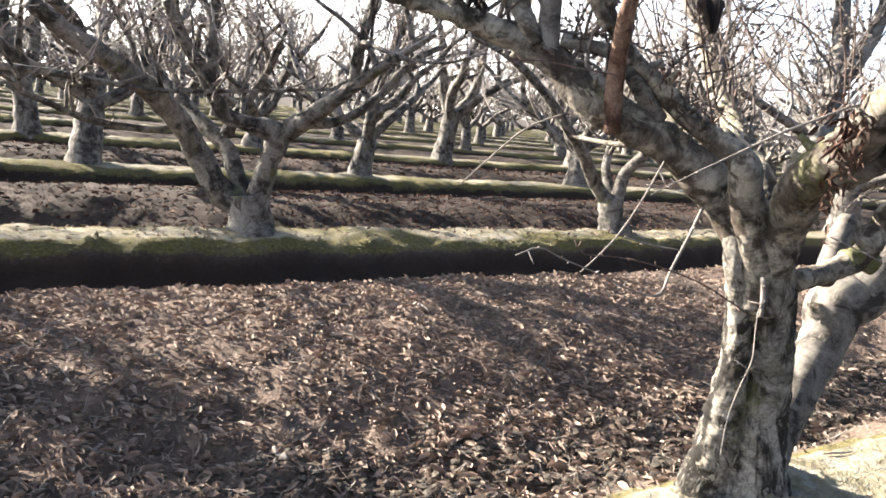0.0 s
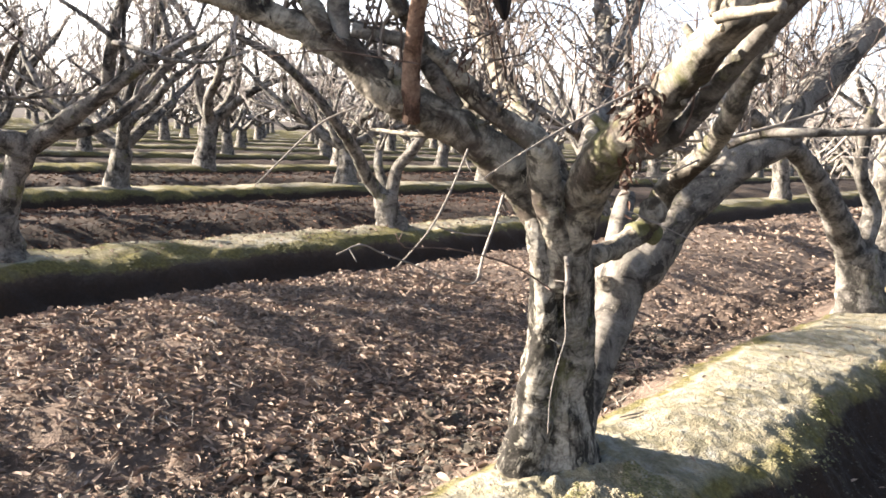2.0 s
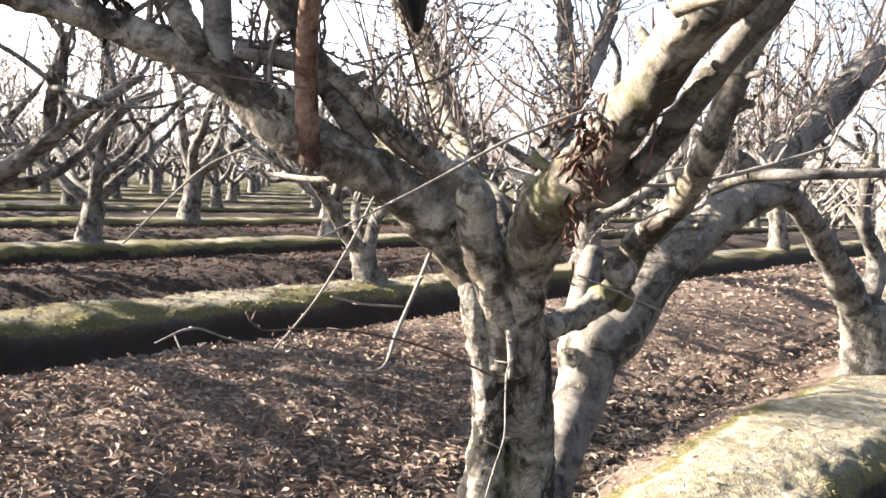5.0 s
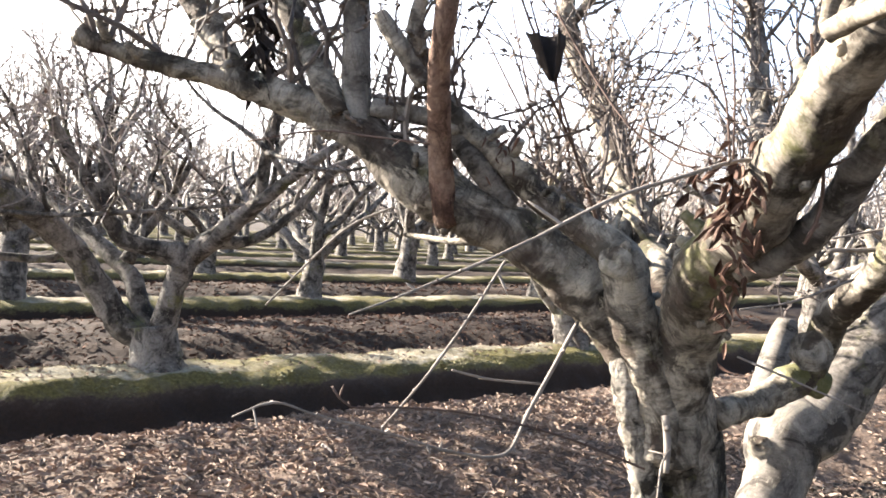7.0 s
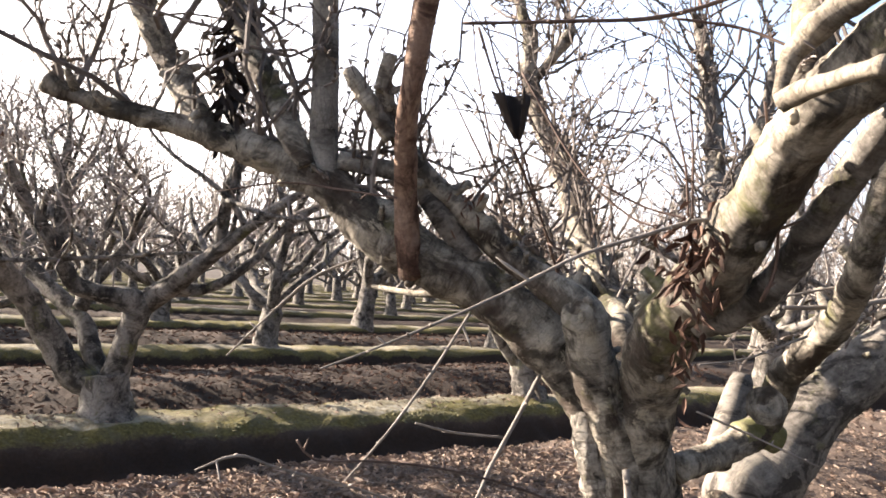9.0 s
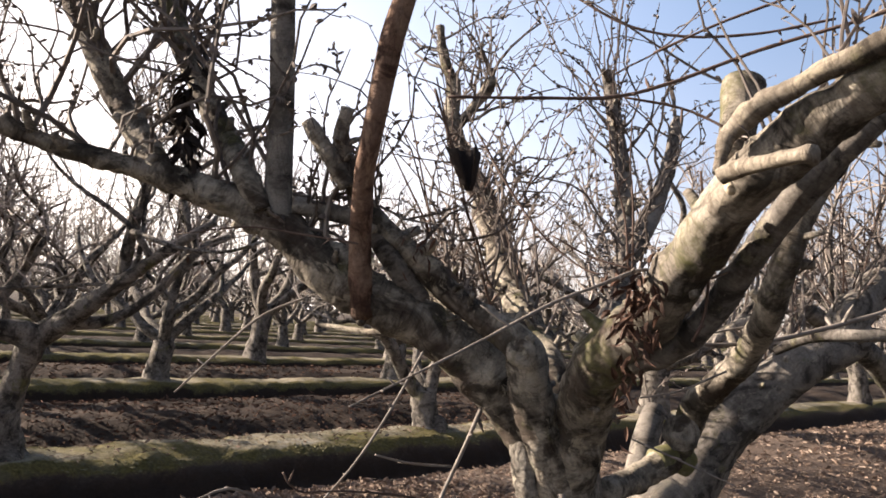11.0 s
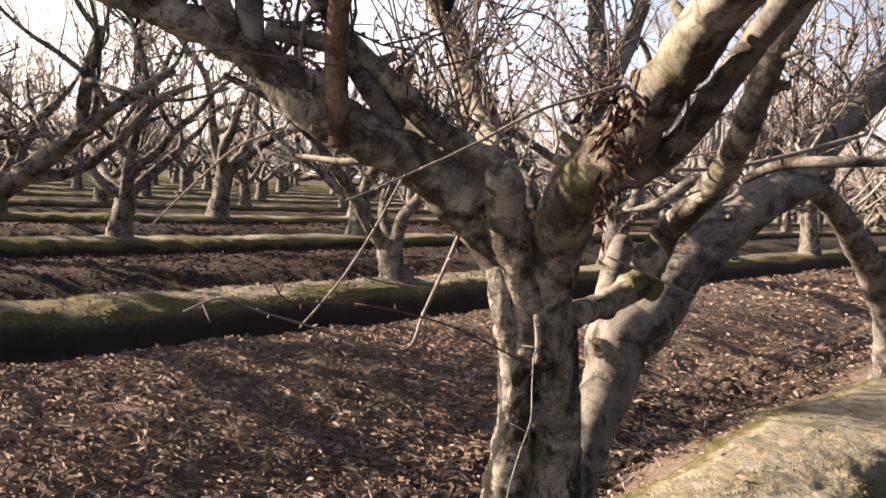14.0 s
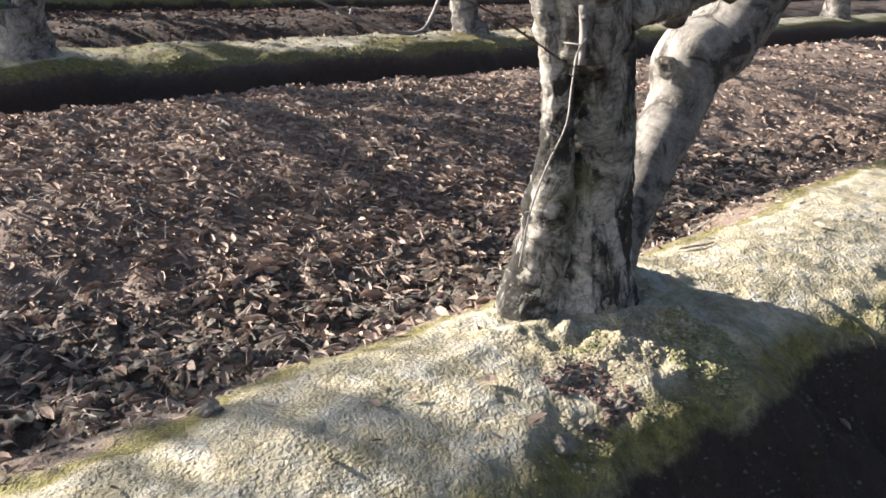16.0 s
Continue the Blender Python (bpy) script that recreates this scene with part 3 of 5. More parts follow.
NEAR["centre"] = [(0.927, 2.42, 1.029, 0.0401), (0.902, 2.4, 1.166, 0.046), (0.826, 2.35, 1.338, 0.0476), (0.792, 2.33, 1.439, 0.0415), (0.721, 2.37, 1.496, 0.0306), (0.635, 2.41, 1.553, 0.0279), (0.56, 2.41, 1.623, 0.0255), (0.463, 2.41, 1.699, 0.0229), (0.389, 2.38, 1.789, 0.0185), (0.362, 2.36, 1.863, 0.017), (0.37, 2.35, 1.937, 0.014)]
NEAR["centre_stub"] = [(0.387, 2.37, 1.768, 0.018), (0.334, 2.36, 1.837, 0.0175), (0.286, 2.36, 1.901, 0.014)]
NEAR["back"] = [(0.945, 2.47, 1.116, 0.0341), (0.939, 2.5, 1.251, 0.0412), (0.958, 2.65, 1.397, 0.0402), (0.983, 2.9, 1.484, 0.0402), (0.977, 3.15, 1.615, 0.0466), (0.977, 3.35, 1.758, 0.0481), (0.964, 3.47, 1.881, 0.0499), (0.951, 3.53, 1.964, 0.0433)]
NEAR["back_pale"] = [(0.918, 2.85, 1.479, 0.0445), (0.847, 2.9, 1.481, 0.0476), (0.769, 2.95, 1.55, 0.0434), (0.69, 3.0, 1.605, 0.0373)]
NEAR["right"] = [(0.953, 2.43, 1.013, 0.0472), (0.945, 2.42, 1.164, 0.06), (0.937, 2.32, 1.315, 0.0641), (0.913, 2.15, 1.435, 0.0585), (0.921, 1.95, 1.532, 0.0490), (0.919, 1.8, 1.635, 0.0445), (0.915, 1.66, 1.719, 0.0438), (0.948, 1.56, 1.784, 0.0405), (0.984, 1.48, 1.829, 0.0362), (1.03, 1.4, 1.885, 0.0315)]
NEAR["right_second"] = [(0.93, 2.05, 1.44, 0.026), (0.981, 1.95, 1.486, 0.0233), (1.012, 1.88, 1.565, 0.0257), (1.024, 1.78, 1.659, 0.0242), (1.056, 1.68, 1.759, 0.022), (1.108, 1.62, 1.839, 0.02), (1.171, 1.58, 1.928, 0.0177)]
NEAR["low_right"] = [(1.059, 2.49, 1.108, 0.0312), (1.202, 2.58, 1.139, 0.0341), (1.313, 2.62, 1.202, 0.0387), (1.307, 2.53, 1.315, 0.035), (1.291, 2.3, 1.443, 0.0316), (1.248, 2.13, 1.539, 0.0289), (1.217, 2.02, 1.65, 0.0272), (1.233, 1.98, 1.76, 0.025), (1.282, 1.92, 1.883, 0.0211), (1.358, 1.88, 1.998, 0.0193)]
NEAR["stem"] = [(1.15, 2.80, 0.356, 0.0996), (1.222, 2.835, 0.524, 0.0829), (1.30, 2.885, 0.679, 0.0778), (1.389, 2.95, 0.84, 0.0867), (1.416, 2.97, 0.958, 0.1005), (1.509, 2.99, 1.016, 0.1002), (1.606, 2.972, 1.181, 0.0874), (1.751, 2.947, 1.335, 0.0785), (1.857, 2.907, 1.439, 0.0718), (2.006, 2.9, 1.519, 0.0624), (2.008, 2.9, 1.592, 0.0637), (2.212, 2.95, 1.776, 0.0609), (2.436, 3.0, 1.98, 0.0538)]
NEAR["behind"] = [(1.044, 2.55, 1.422, 0.0366), (1.235, 2.9, 1.583, 0.0376), (1.385, 3.2, 1.741, 0.036)]
NEAR["behind_up"] = [(1.384, 3.2, 1.731, 0.0347), (1.432, 3.35, 1.928, 0.033), (1.47, 3.5, 2.123, 0.0311), (1.464, 3.6, 2.366, 0.0282), (1.453, 3.65, 2.516, 0.0246)]
NEAR["behind_side"] = [(1.393, 3.2, 1.751, 0.0347), (1.515, 3.3, 1.909, 0.0302), (1.585, 3.35, 2.088, 0.0248), (1.645, 3.4, 2.296, 0.0191)]
NEAR["back_upper"] = [(0.953, 3.53, 1.941, 0.0268), (0.895, 3.57, 2.029, 0.0297), (0.86, 3.62, 2.165, 0.0325), (0.838, 3.66, 2.286, 0.0299), (0.851, 3.7, 2.387, 0.0249), (0.809, 3.74, 2.519, 0.0186), (0.791, 3.78, 2.658, 0.0128)]
NEAR["back_spur"] = [(0.864, 3.64, 2.229, 0.0177), (0.917, 3.62, 2.308, 0.0188), (0.957, 3.6, 2.37, 0.0222), (0.976, 3.58, 2.416, 0.0155)]
NEAR["grey_link"] = [(0.575, 2.45, 1.535, 0.0263), (0.496, 2.42, 1.627, 0.0272), (0.447, 2.43, 1.688, 0.0262), (0.41, 2.46, 1.711, 0.0223), (0.351, 2.48, 1.721, 0.0213), (0.273, 2.49, 1.732, 0.021)]
NEAR["rib"] = [(0.842, 2.455, 1.262, 0.03), (0.842, 2.43, 1.188, 0.031), (0.864, 2.432, 1.096, 0.0306), (0.894, 2.452, 0.998, 0.0314), (0.921, 2.497, 0.892, 0.0333), (0.938, 2.545, 0.78, 0.0425), (0.951, 2.60, 0.648, 0.0574), (0.955, 2.645, 0.498, 0.0689), (0.937, 2.67, 0.33, 0.0836), (0.923, 2.67, 0.24, 0.0952)]
near_tree = tree_root(NEAR["trunk"][0][0], NEAR["trunk"][0][1], "old leafless fruit tree with pale peeling bark and thick pruned limbs")
t0 = NEAR["trunk"][0]
limb(near_tree, [(t0[0], t0[1], t0[2] - 0.12, t0[3] * 1.15)] + NEAR["trunk"], TRUNK_BARK, 64, 0.008, 0.07, "trunk", "peeling grey-brown trunk, flared at its base", ridges=0.07, freq=8.0, wrinkle=0.0024)
limb(near_tree, NEAR["rib"], TRUNK_BARK, 36, 0.006, 0.16, "trunk_rib", "pale lit rib of the trunk, peeling at its foot", ridges=0.10, freq=14.0, wrinkle=0.0040)
near_limbs = {}
for key in ("left", "left_rising", "left_inner", "centre", "centre_stub", "back", "back_upper", "back_spur", "back_pale", "right", "low_right"):
    near_limbs[key] = limb(near_tree, NEAR[key], BARK, 32, 0.010, 0.17, "limb", wrinkle=0.0030, freq=12.0)
for key in ("right_second", "stem", "grey_link", "behind", "behind_up", "behind_side"):
    near_limbs[key] = limb(near_tree, NEAR[key], BARK_SMOOTH, 22, 0.012, 0.10, "limb", "smooth grey limb", wrinkle=0.0014)
limb(near_limbs["left"], [(0.253, 2.500, 1.665, 0.0306), (0.239, 2.500, 1.731, 0.0318), (0.232, 2.490, 1.839, 0.0304), (0.228, 2.480, 1.944, 0.0289), (0.209, 2.450, 2.213, 0.0275), (0.197, 2.420, 2.361, 0.0247)], BARK_SMOOTH, 18, 0.015, 0.05, "water_shoot", "straight grey upright shoot")
limb(near_limbs["left"], [(0.448, 2.440, 1.495, 0.0297), (0.437, 2.420, 1.532, 0.0282), (0.425, 2.390, 1.623, 0.0253), (0.417, 2.340, 1.707, 0.0235), (0.413, 2.290, 1.787, 0.0227), (0.418, 2.250, 1.853, 0.0221), (0.436, 2.200, 2.031, 0.0245), (0.459, 2.160, 2.140, 0.0218), (0.484, 2.120, 2.234, 0.0181)], BARK_RED, 18, 0.012, 0.06, "water_shoot", "reddish-brown upright shoot")
limb(near_limbs["right"], [(0.841, 1.600, 1.720, 0.0082), (0.844, 1.600, 1.743, 0.0090), (0.853, 1.600, 1.775, 0.0132), (0.869, 1.580, 1.797, 0.0142), (0.886, 1.550, 1.817, 0.0137), (0.908, 1.510, 1.834, 0.0141), (0.923, 1.480, 1.846, 0.0137), (0.943, 1.450, 1.856, 0.0132), (0.970, 1.410, 1.875, 0.0131)], BARK_PALE, 18, 0.008, 0.20, "branch", "pale smooth side branch", freq=26.0, wrinkle=0.0012)
limb(near_limbs["right"], [(0.835, 1.580, 1.713, 0.0121), (0.842, 1.560, 1.719, 0.0122), (0.850, 1.490, 1.719, 0.0108), (0.864, 1.450, 1.722, 0.0109), (0.872, 1.430, 1.722, 0.0113)], BARK_PALE, 18, 0.008, 0.22, "pruned_stub", "pale pruned stub", freq=26.0, wrinkle=0.0012)
limb(near_limbs["right"], [(0.917, 1.700, 1.759, 0.0265), (0.936, 1.720, 1.828, 0.0289), (0.959, 1.750, 1.899, 0.0335)], BARK, 18, 0.012, 0.10, "pruned_stub", "thick sawn-off stub")
limb(near_limbs["right"], [(0.868, 1.620, 1.711, 0.0067), (0.853, 1.585, 1.696, 0.0068)], CUT_WOOD, 12, 0.006, 0.05, "pruned_stub", "small fresh pruning cut")
limb(near_limbs["low_right"], [(1.241, 2.600, 1.169, 0.036), (1.307, 2.620, 1.176, 0.037), (1.348, 2.625, 1.163, 0.035)], BARK_MOSSY, 18, 0.01, 0.12, "pruned_stub", "mossy sawn-off stub")
limb(near_limbs["low_right"], [(1.234, 2.700, 1.089, 0.036), (1.299, 2.800, 1.183, 0.037), (1.348, 2.860, 1.262, 0.034), (1.357, 2.870, 1.292, 0.024)], BARK_SMOOTH, 16, 0.01, 0.05, "pruned_stub", "pale upright stub")
limb(near_limbs["left"], [(0.563, 2.440, 1.462, 0.0100), (0.473, 2.500, 1.453, 0.0078), (0.398, 2.580, 1.458, 0.0066), (0.351, 2.620, 1.461, 0.0045)], BARK, 12, 0.01, 0.12, "branch", "short dead side branch")
limb(near_limbs["stem"], [(1.505, 2.500, 1.473, 0.0107), (1.543, 2.400, 1.516, 0.0147), (1.627, 2.300, 1.527, 0.0157), (1.765, 2.250, 1.538, 0.0128), (1.985, 2.200, 1.556, 0.0100)], BARK_SMOOTH, 10, 0.015, 0.10, "branch", "pale lying branch")
twig(near_tree, [(0.904, 1.930, 1.607, 0.0035), (0.841, 1.860, 1.597, 0.0041), (0.728, 1.740, 1.560, 0.0034), (0.634, 1.660, 1.527, 0.0029), (0.541, 1.640, 1.475, 0.0027), (0.475, 1.600, 1.443, 0.0023), (0.387, 1.520, 1.406, 0.0015), (0.347, 1.460, 1.393, 0.0011)], TWIG_PALE, "thin pale twig", 31)
twig(near_tree, [(0.733, 2.440, 1.297, 0.0065), (0.679, 2.340, 1.228, 0.0053), (0.616, 2.240, 1.144, 0.0047), (0.568, 2.150, 1.087, 0.0038), (0.472, 2.060, 1.110, 0.0032), (0.362, 1.960, 1.161, 0.0027), (0.267, 1.880, 1.200, 0.0022), (0.212, 1.840, 1.224, 0.0024), (0.159, 1.820, 1.205, 0.0016)], TWIG_PALE, "thin pale twig", 32)
twig(near_tree, [(0.640, 2.280, 1.192, 0.0029), (0.542, 2.220, 1.206, 0.0028), (0.467, 2.180, 1.226, 0.0024)], TWIG_PALE, "thin pale twig", 33)
twig(near_tree, [(0.557, 2.250, 1.425, 0.0031), (0.489, 2.150, 1.322, 0.0033), (0.421, 2.080, 1.229, 0.0028), (0.351, 2.100, 1.134, 0.0025)], TWIG_PALE, "thin pale twig", 34)
twig(near_tree, [(0.326, 2.650, 1.526, 0.0036), (0.223, 2.650, 1.474, 0.0040), (0.135, 2.650, 1.389, 0.0036), (0.032, 2.660, 1.276, 0.0027)], TWIG_PALE, "thin pale twig", 35)
twig(near_tree, [(1.167, 2.250, 1.479, 0.0053), (1.291, 2.250, 1.490, 0.0060), (1.435, 2.250, 1.525, 0.0069), (1.657, 2.250, 1.594, 0.0056)], TWIG_PALE, "thin pale twig", 36)
twig(near_tree, [(1.147, 2.200, 1.501, 0.0028), (1.249, 2.200, 1.525, 0.0029), (1.327, 2.200, 1.538, 0.0033)], TWIG_PALE, "thin pale twig", 37)
twig(near_tree, [(0.877, 1.900, 1.385, 0.0020), (0.973, 1.950, 1.397, 0.0023), (1.091, 2.000, 1.435, 0.0027)], TWIG_PALE, "thin pale twig", 38)
twig(near_tree, [(0.933, 2.050, 1.295, 0.0022), (1.014, 2.050, 1.266, 0.0025), (1.149, 2.050, 1.215, 0.0016)], TWIG_PALE, "thin pale twig", 39)
twig(near_tree, [(0.902, 2.34, 1.131, 0.0096), (0.908, 2.335, 1.083, 0.0091), (0.907, 2.325, 1.02, 0.0071)], TWIG_PALE, "thin pale twig", 40)
twig(near_tree, [(0.911, 2.32, 1.07, 0.0025), (0.893, 2.31, 1.043, 0.0028), (0.871, 2.25, 0.986, 0.0023), (0.847, 2.18, 0.93, 0.0022), (0.804, 2.12, 0.874, 0.0022), (0.764, 2.06, 0.804, 0.002), (0.737, 1.995, 0.727, 0.0019)], TWIG_PALE, "thin pale twig", 41)
twig(near_tree, [(0.404, 2.200, 1.631, 0.0025), (0.297, 2.250, 1.644, 0.0025), (0.184, 2.300, 1.654, 0.0022), (0.043, 2.350, 1.631, 0.0015)], TWIG_RED, "thin reddish-brown twig", 57)
twig(near_tree, [(0.856, 2.300, 1.033, 0.0030), (0.665, 2.100, 1.134, 0.0026), (0.511, 2.000, 1.186, 0.0024), (0.396, 1.920, 1.209, 0.0020), (0.315, 1.880, 1.215, 0.0020), (0.290, 1.860, 1.246, 0.0022)], TWIG_RED, "thin reddish-brown twig", 58)
twig(near_tree, [(0.949, 1.860, 1.486, 0.0044), (0.958, 1.840, 1.536, 0.0035), (0.939, 1.800, 1.618, 0.0029), (0.906, 1.760, 1.692, 0.0025), (0.877, 1.720, 1.747, 0.0024)], TWIG_RED, "thin reddish-brown twig", 59)
twig(near_tree, [(0.819, 2.700, 1.498, 0.0062), (0.751, 2.620, 1.633, 0.0039), (0.677, 2.500, 1.773, 0.0033), (0.622, 2.400, 1.861, 0.0027), (0.552, 2.300, 2.013, 0.0021)], TWIG_RED, "thin reddish-brown twig", 60)
twig(near_tree, [(0.474, 1.700, 1.810, 0.0028), (0.613, 1.700, 1.825, 0.0032), (0.720, 1.700, 1.839, 0.0035), (0.812, 1.700, 1.872, 0.0036), (0.930, 1.660, 1.925, 0.0036), (1.032, 1.600, 1.959, 0.0035), (1.106, 1.550, 1.986, 0.0034)], TWIG_RED, "thin reddish-brown twig", 61)
twig(near_tree, [(0.747, 1.720, 1.847, 0.0024), (0.832, 1.700, 1.835, 0.0027), (0.888, 1.660, 1.801, 0.0026)], TWIG_RED, "thin reddish-brown twig", 62)
twig(near_tree, [(0.717, 1.900, 2.069, 0.0027), (0.795, 1.850, 2.011, 0.0030), (0.877, 1.800, 1.985, 0.0029), (0.983, 1.750, 1.988, 0.0029), (1.084, 1.700, 2.009, 0.0028)], TWIG_RED, "thin reddish-brown twig", 63)
twig(near_tree, [(0.804, 1.750, 1.932, 0.0025), (0.884, 1.700, 1.973, 0.0027), (0.969, 1.650, 2.008, 0.0027), (1.030, 1.600, 2.029, 0.0023)], TWIG_RED, "thin reddish-brown twig", 64)
twig(near_tree, [(0.534, 2.200, 1.960, 0.0035), (0.569, 2.200, 1.870, 0.0031), (0.602, 2.210, 1.808, 0.0028)], TWIG_RED, "thin reddish-brown twig", 65)
twig(near_tree, [(0.607, 2.100, 1.857, 0.0026), (0.677, 2.050, 1.729, 0.0025), (0.726, 2.000, 1.652, 0.0024), (0.786, 1.950, 1.598, 0.0021), (0.812, 1.920, 1.593, 0.0014)], TWIG_RED, "thin reddish-brown twig", 66)
twig(near_tree, [(0.730, 1.980, 1.657, 0.0021), (0.794, 1.950, 1.622, 0.0021), (0.855, 1.900, 1.602, 0.0022)], TWIG_RED, "thin reddish-brown twig", 67)
twig(near_tree, [(0.625, 2.300, 1.757, 0.0037), (0.690, 2.400, 1.673, 0.0035), (0.748, 2.500, 1.589, 0.0033), (0.806, 2.600, 1.571, 0.0027)], TWIG_RED, "thin reddish-brown twig", 68)
twig(near_tree, [(0.865, 1.950, 1.607, 0.0023), (0.854, 1.950, 1.696, 0.0021), (0.828, 1.950, 1.780, 0.0018), (0.813, 1.950, 1.864, 0.0015)], TWIG_RED, "thin reddish-brown twig", 69)
twig(near_tree, [(0.860, 1.920, 1.604, 0.0023), (0.855, 1.920, 1.717, 0.0020), (0.846, 1.920, 1.791, 0.0017), (0.845, 1.920, 1.866, 0.0014)], TWIG_RED, "thin reddish-brown twig", 70)


# ---- trees of the next row, built limb by limb ----
def twigs_on(rng, geo, limbs, count, low=0.35, size=(0.3, 0.95), r=0.006, sides=4, segs=4, spurs=2, up=0.8, wander=0.20, spread=0.5):
    for _ in range(count):
        pts = rng.choice(limbs)
        p, way, rad = along(pts, rng.uniform(low, 1.0))
        out = Vector((rng.gauss(0, spread), rng.gauss(0, spread), up + rng.gauss(0, 0.35)))
        p = p + Vector((0, 0, rad * 0.8))
        length = rng.uniform(*size)
        line, w = shoot(geo, rng, p, way * 0.3 + out, length, r * rng.uniform(0.6, 1.3), sides, segs, wander, 0.06, spurs)
        for _ in range(rng.choice((0, 1, 1, 2))):
            q = line[rng.randrange(1, len(line))]
            shoot(geo, rng, q, w + Vector((rng.gauss(0, 0.8), rng.gauss(0, 0.8), rng.gauss(0.2, 0.4))), length * rng.uniform(0.25, 0.6), r * 0.6, 3, max(1, segs - 2), wander, 0.05, max(0, spurs - 1))


def upper_branches(rng, limbs, low=0.45, count=4):
    """Crooked second-order branches that rise from the limbs."""
    out = []
    for pts in limbs:
        for _ in range(count):
            p, way, rad = along(pts, rng.uniform(low, 0.97))
            way = (way * 0.5 + Vector((rng.gauss(0, 0.5), rng.gauss(0, 0.5), rng.uniform(0.4, 1.1)))).normalized()
            r0 = min(rad * 0.7, rng.uniform(0.014, 0.026))
            sub = [(*p, r0)]
            for j in range(5):
                way = (way + Vector((rng.gauss(0, 0.36), rng.gauss(0, 0.36), rng.gauss(0.10, 0.28)))).normalized()
                p = p + way * rng.uniform(0.15, 0.31)
                sub.append((*p, r0 * (1 - 0.14 * (j + 1))))
            out.append(sub)
    return out


def hanging_leaves(rng, root, limbs, count):
    """Withered leaves that still hang from the branches."""
    geo = Geo()
    for _ in range(count):
        p, way, rad = along(rng.choice(limbs), rng.uniform(0.3, 1.0))
        p = p + Vector((rng.gauss(0, 0.10), rng.gauss(0, 0.10), rng.gauss(0.0, 0.10)))
        d = Vector((rng.gauss(0, 0.3), rng.gauss(0, 0.3), -1)).normalized() * rng.uniform(0.03, 0.075)
        w = d.orthogonal().normalized() * rng.uniform(0.006, 0.014)
        w.rotate(Matrix.Rotation(rng.uniform(0, 6.28), 3, d.normalized()))
        k = w.cross(d).normalized() * rng.uniform(-0.015, 0.015)
        b = len(geo.v)
        geo.v += [p[:], (p + d * 0.5 + w + k)[:], (p + d)[:], (p + d * 0.5 - w + k)[:]]
        geo.f += [(b, b + 1, b + 2), (b, b + 2, b + 3)]
    return part("dry_leaves", geo, DRY_LEAF, root, "withered brown leaves still hanging", False, "stuff")


def built_tree(label, trunk, limbs, seed, shoots):
    rng = random.Random(seed)
    root = tree_root(trunk[0][0], trunk[0][1], label)
    x, y, z, r = trunk[0]
    limb(root, [(x, y, min(z, ground_z(x, y)) - 0.1, r * 1.1)] + trunk, BARK_FAR, 20, 0.03, 0.14, "trunk", "dark rough trunk", ridges=0.08)
    for pts in limbs:
        limb(root, pts, BARK_FAR, 12, 0.04, 0.14, "limb")
    more = upper_branches(rng, limbs)
    for pts in more:
        limb(root, pts, BARK_FAR, 7, 0.06, 0.16, "branch", freq=16.0)
    g = Geo()
    twigs_on(rng, g, limbs + more + more, shoots, 0.3, (0.2, 0.8), 0.0075, 4, 4, 3, 0.55, 0.34)
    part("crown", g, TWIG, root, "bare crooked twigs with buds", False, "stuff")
    hanging_leaves(rng, root, more, 70)
    return root


limbs_a = []
limbs_a.append([(-1.740, 7.050, 0.552, 0.0952), (-1.887, 7.050, 0.608, 0.1093), (-2.079, 7.000, 0.900, 0.1031), (-2.226, 6.900, 1.166, 0.0965), (-2.396, 6.700, 1.394, 0.0932), (-2.638, 6.400, 1.612, 0.0843), (-2.890, 6.200, 1.794, 0.0691), (-3.038, 6.000, 1.951, 0.0548)])
limbs_a.append([(-1.721, 7.100, 0.597, 0.0814), (-1.844, 7.200, 0.817, 0.0724), (-1.955, 7.300, 0.994, 0.0731), (-2.325, 7.500, 1.246, 0.0697), (-2.906, 7.800, 1.644, 0.0616), (-3.356, 8.000, 1.764, 0.0526)])
limbs_a.append([(-1.600, 7.050, 0.614, 0.1045), (-1.515, 7.000, 0.912, 0.0844), (-1.451, 6.950, 1.154, 0.1018), (-1.663, 6.850, 1.225, 0.0683), (-1.860, 6.800, 1.295, 0.0632), (-1.981, 6.700, 1.546, 0.0575), (-2.166, 6.600, 1.864, 0.0475), (-2.252, 6.500, 2.095, 0.0423)])
limbs_a.append([(-1.494, 7.000, 0.961, 0.0889), (-1.415, 7.000, 1.156, 0.0839), (-1.199, 6.900, 1.319, 0.0824), (-0.893, 6.700, 1.550, 0.0575), (-0.546, 6.500, 1.813, 0.0383), (-0.225, 6.400, 2.045, 0.0292)])
limbs_a.append([(-1.220, 6.900, 1.294, 0.0641), (-0.973, 7.100, 1.317, 0.0424), (-0.716, 7.200, 1.508, 0.0380), (-0.423, 7.300, 1.871, 0.0335), (-0.154, 7.400, 2.047, 0.0241)])
limbs_a.append([(-0.829, 6.700, 1.578, 0.0442), (-0.804, 6.600, 1.792, 0.0433), (-0.742, 6.500, 2.084, 0.0381), (-0.697, 6.500, 2.294, 0.0294)])
limbs_a.append([(-1.921, 6.700, 1.509, 0.0487), (-1.953, 6.700, 1.809, 0.0439), (-1.946, 6.700, 2.066, 0.0393), (-1.937, 6.700, 2.278, 0.0304)])
limbs_a.append([(-1.907, 7.100, 1.102, 0.0568), (-1.850, 7.200, 1.296, 0.0478), (-1.722, 7.400, 1.551, 0.0342), (-1.572, 7.500, 1.909, 0.0245)])
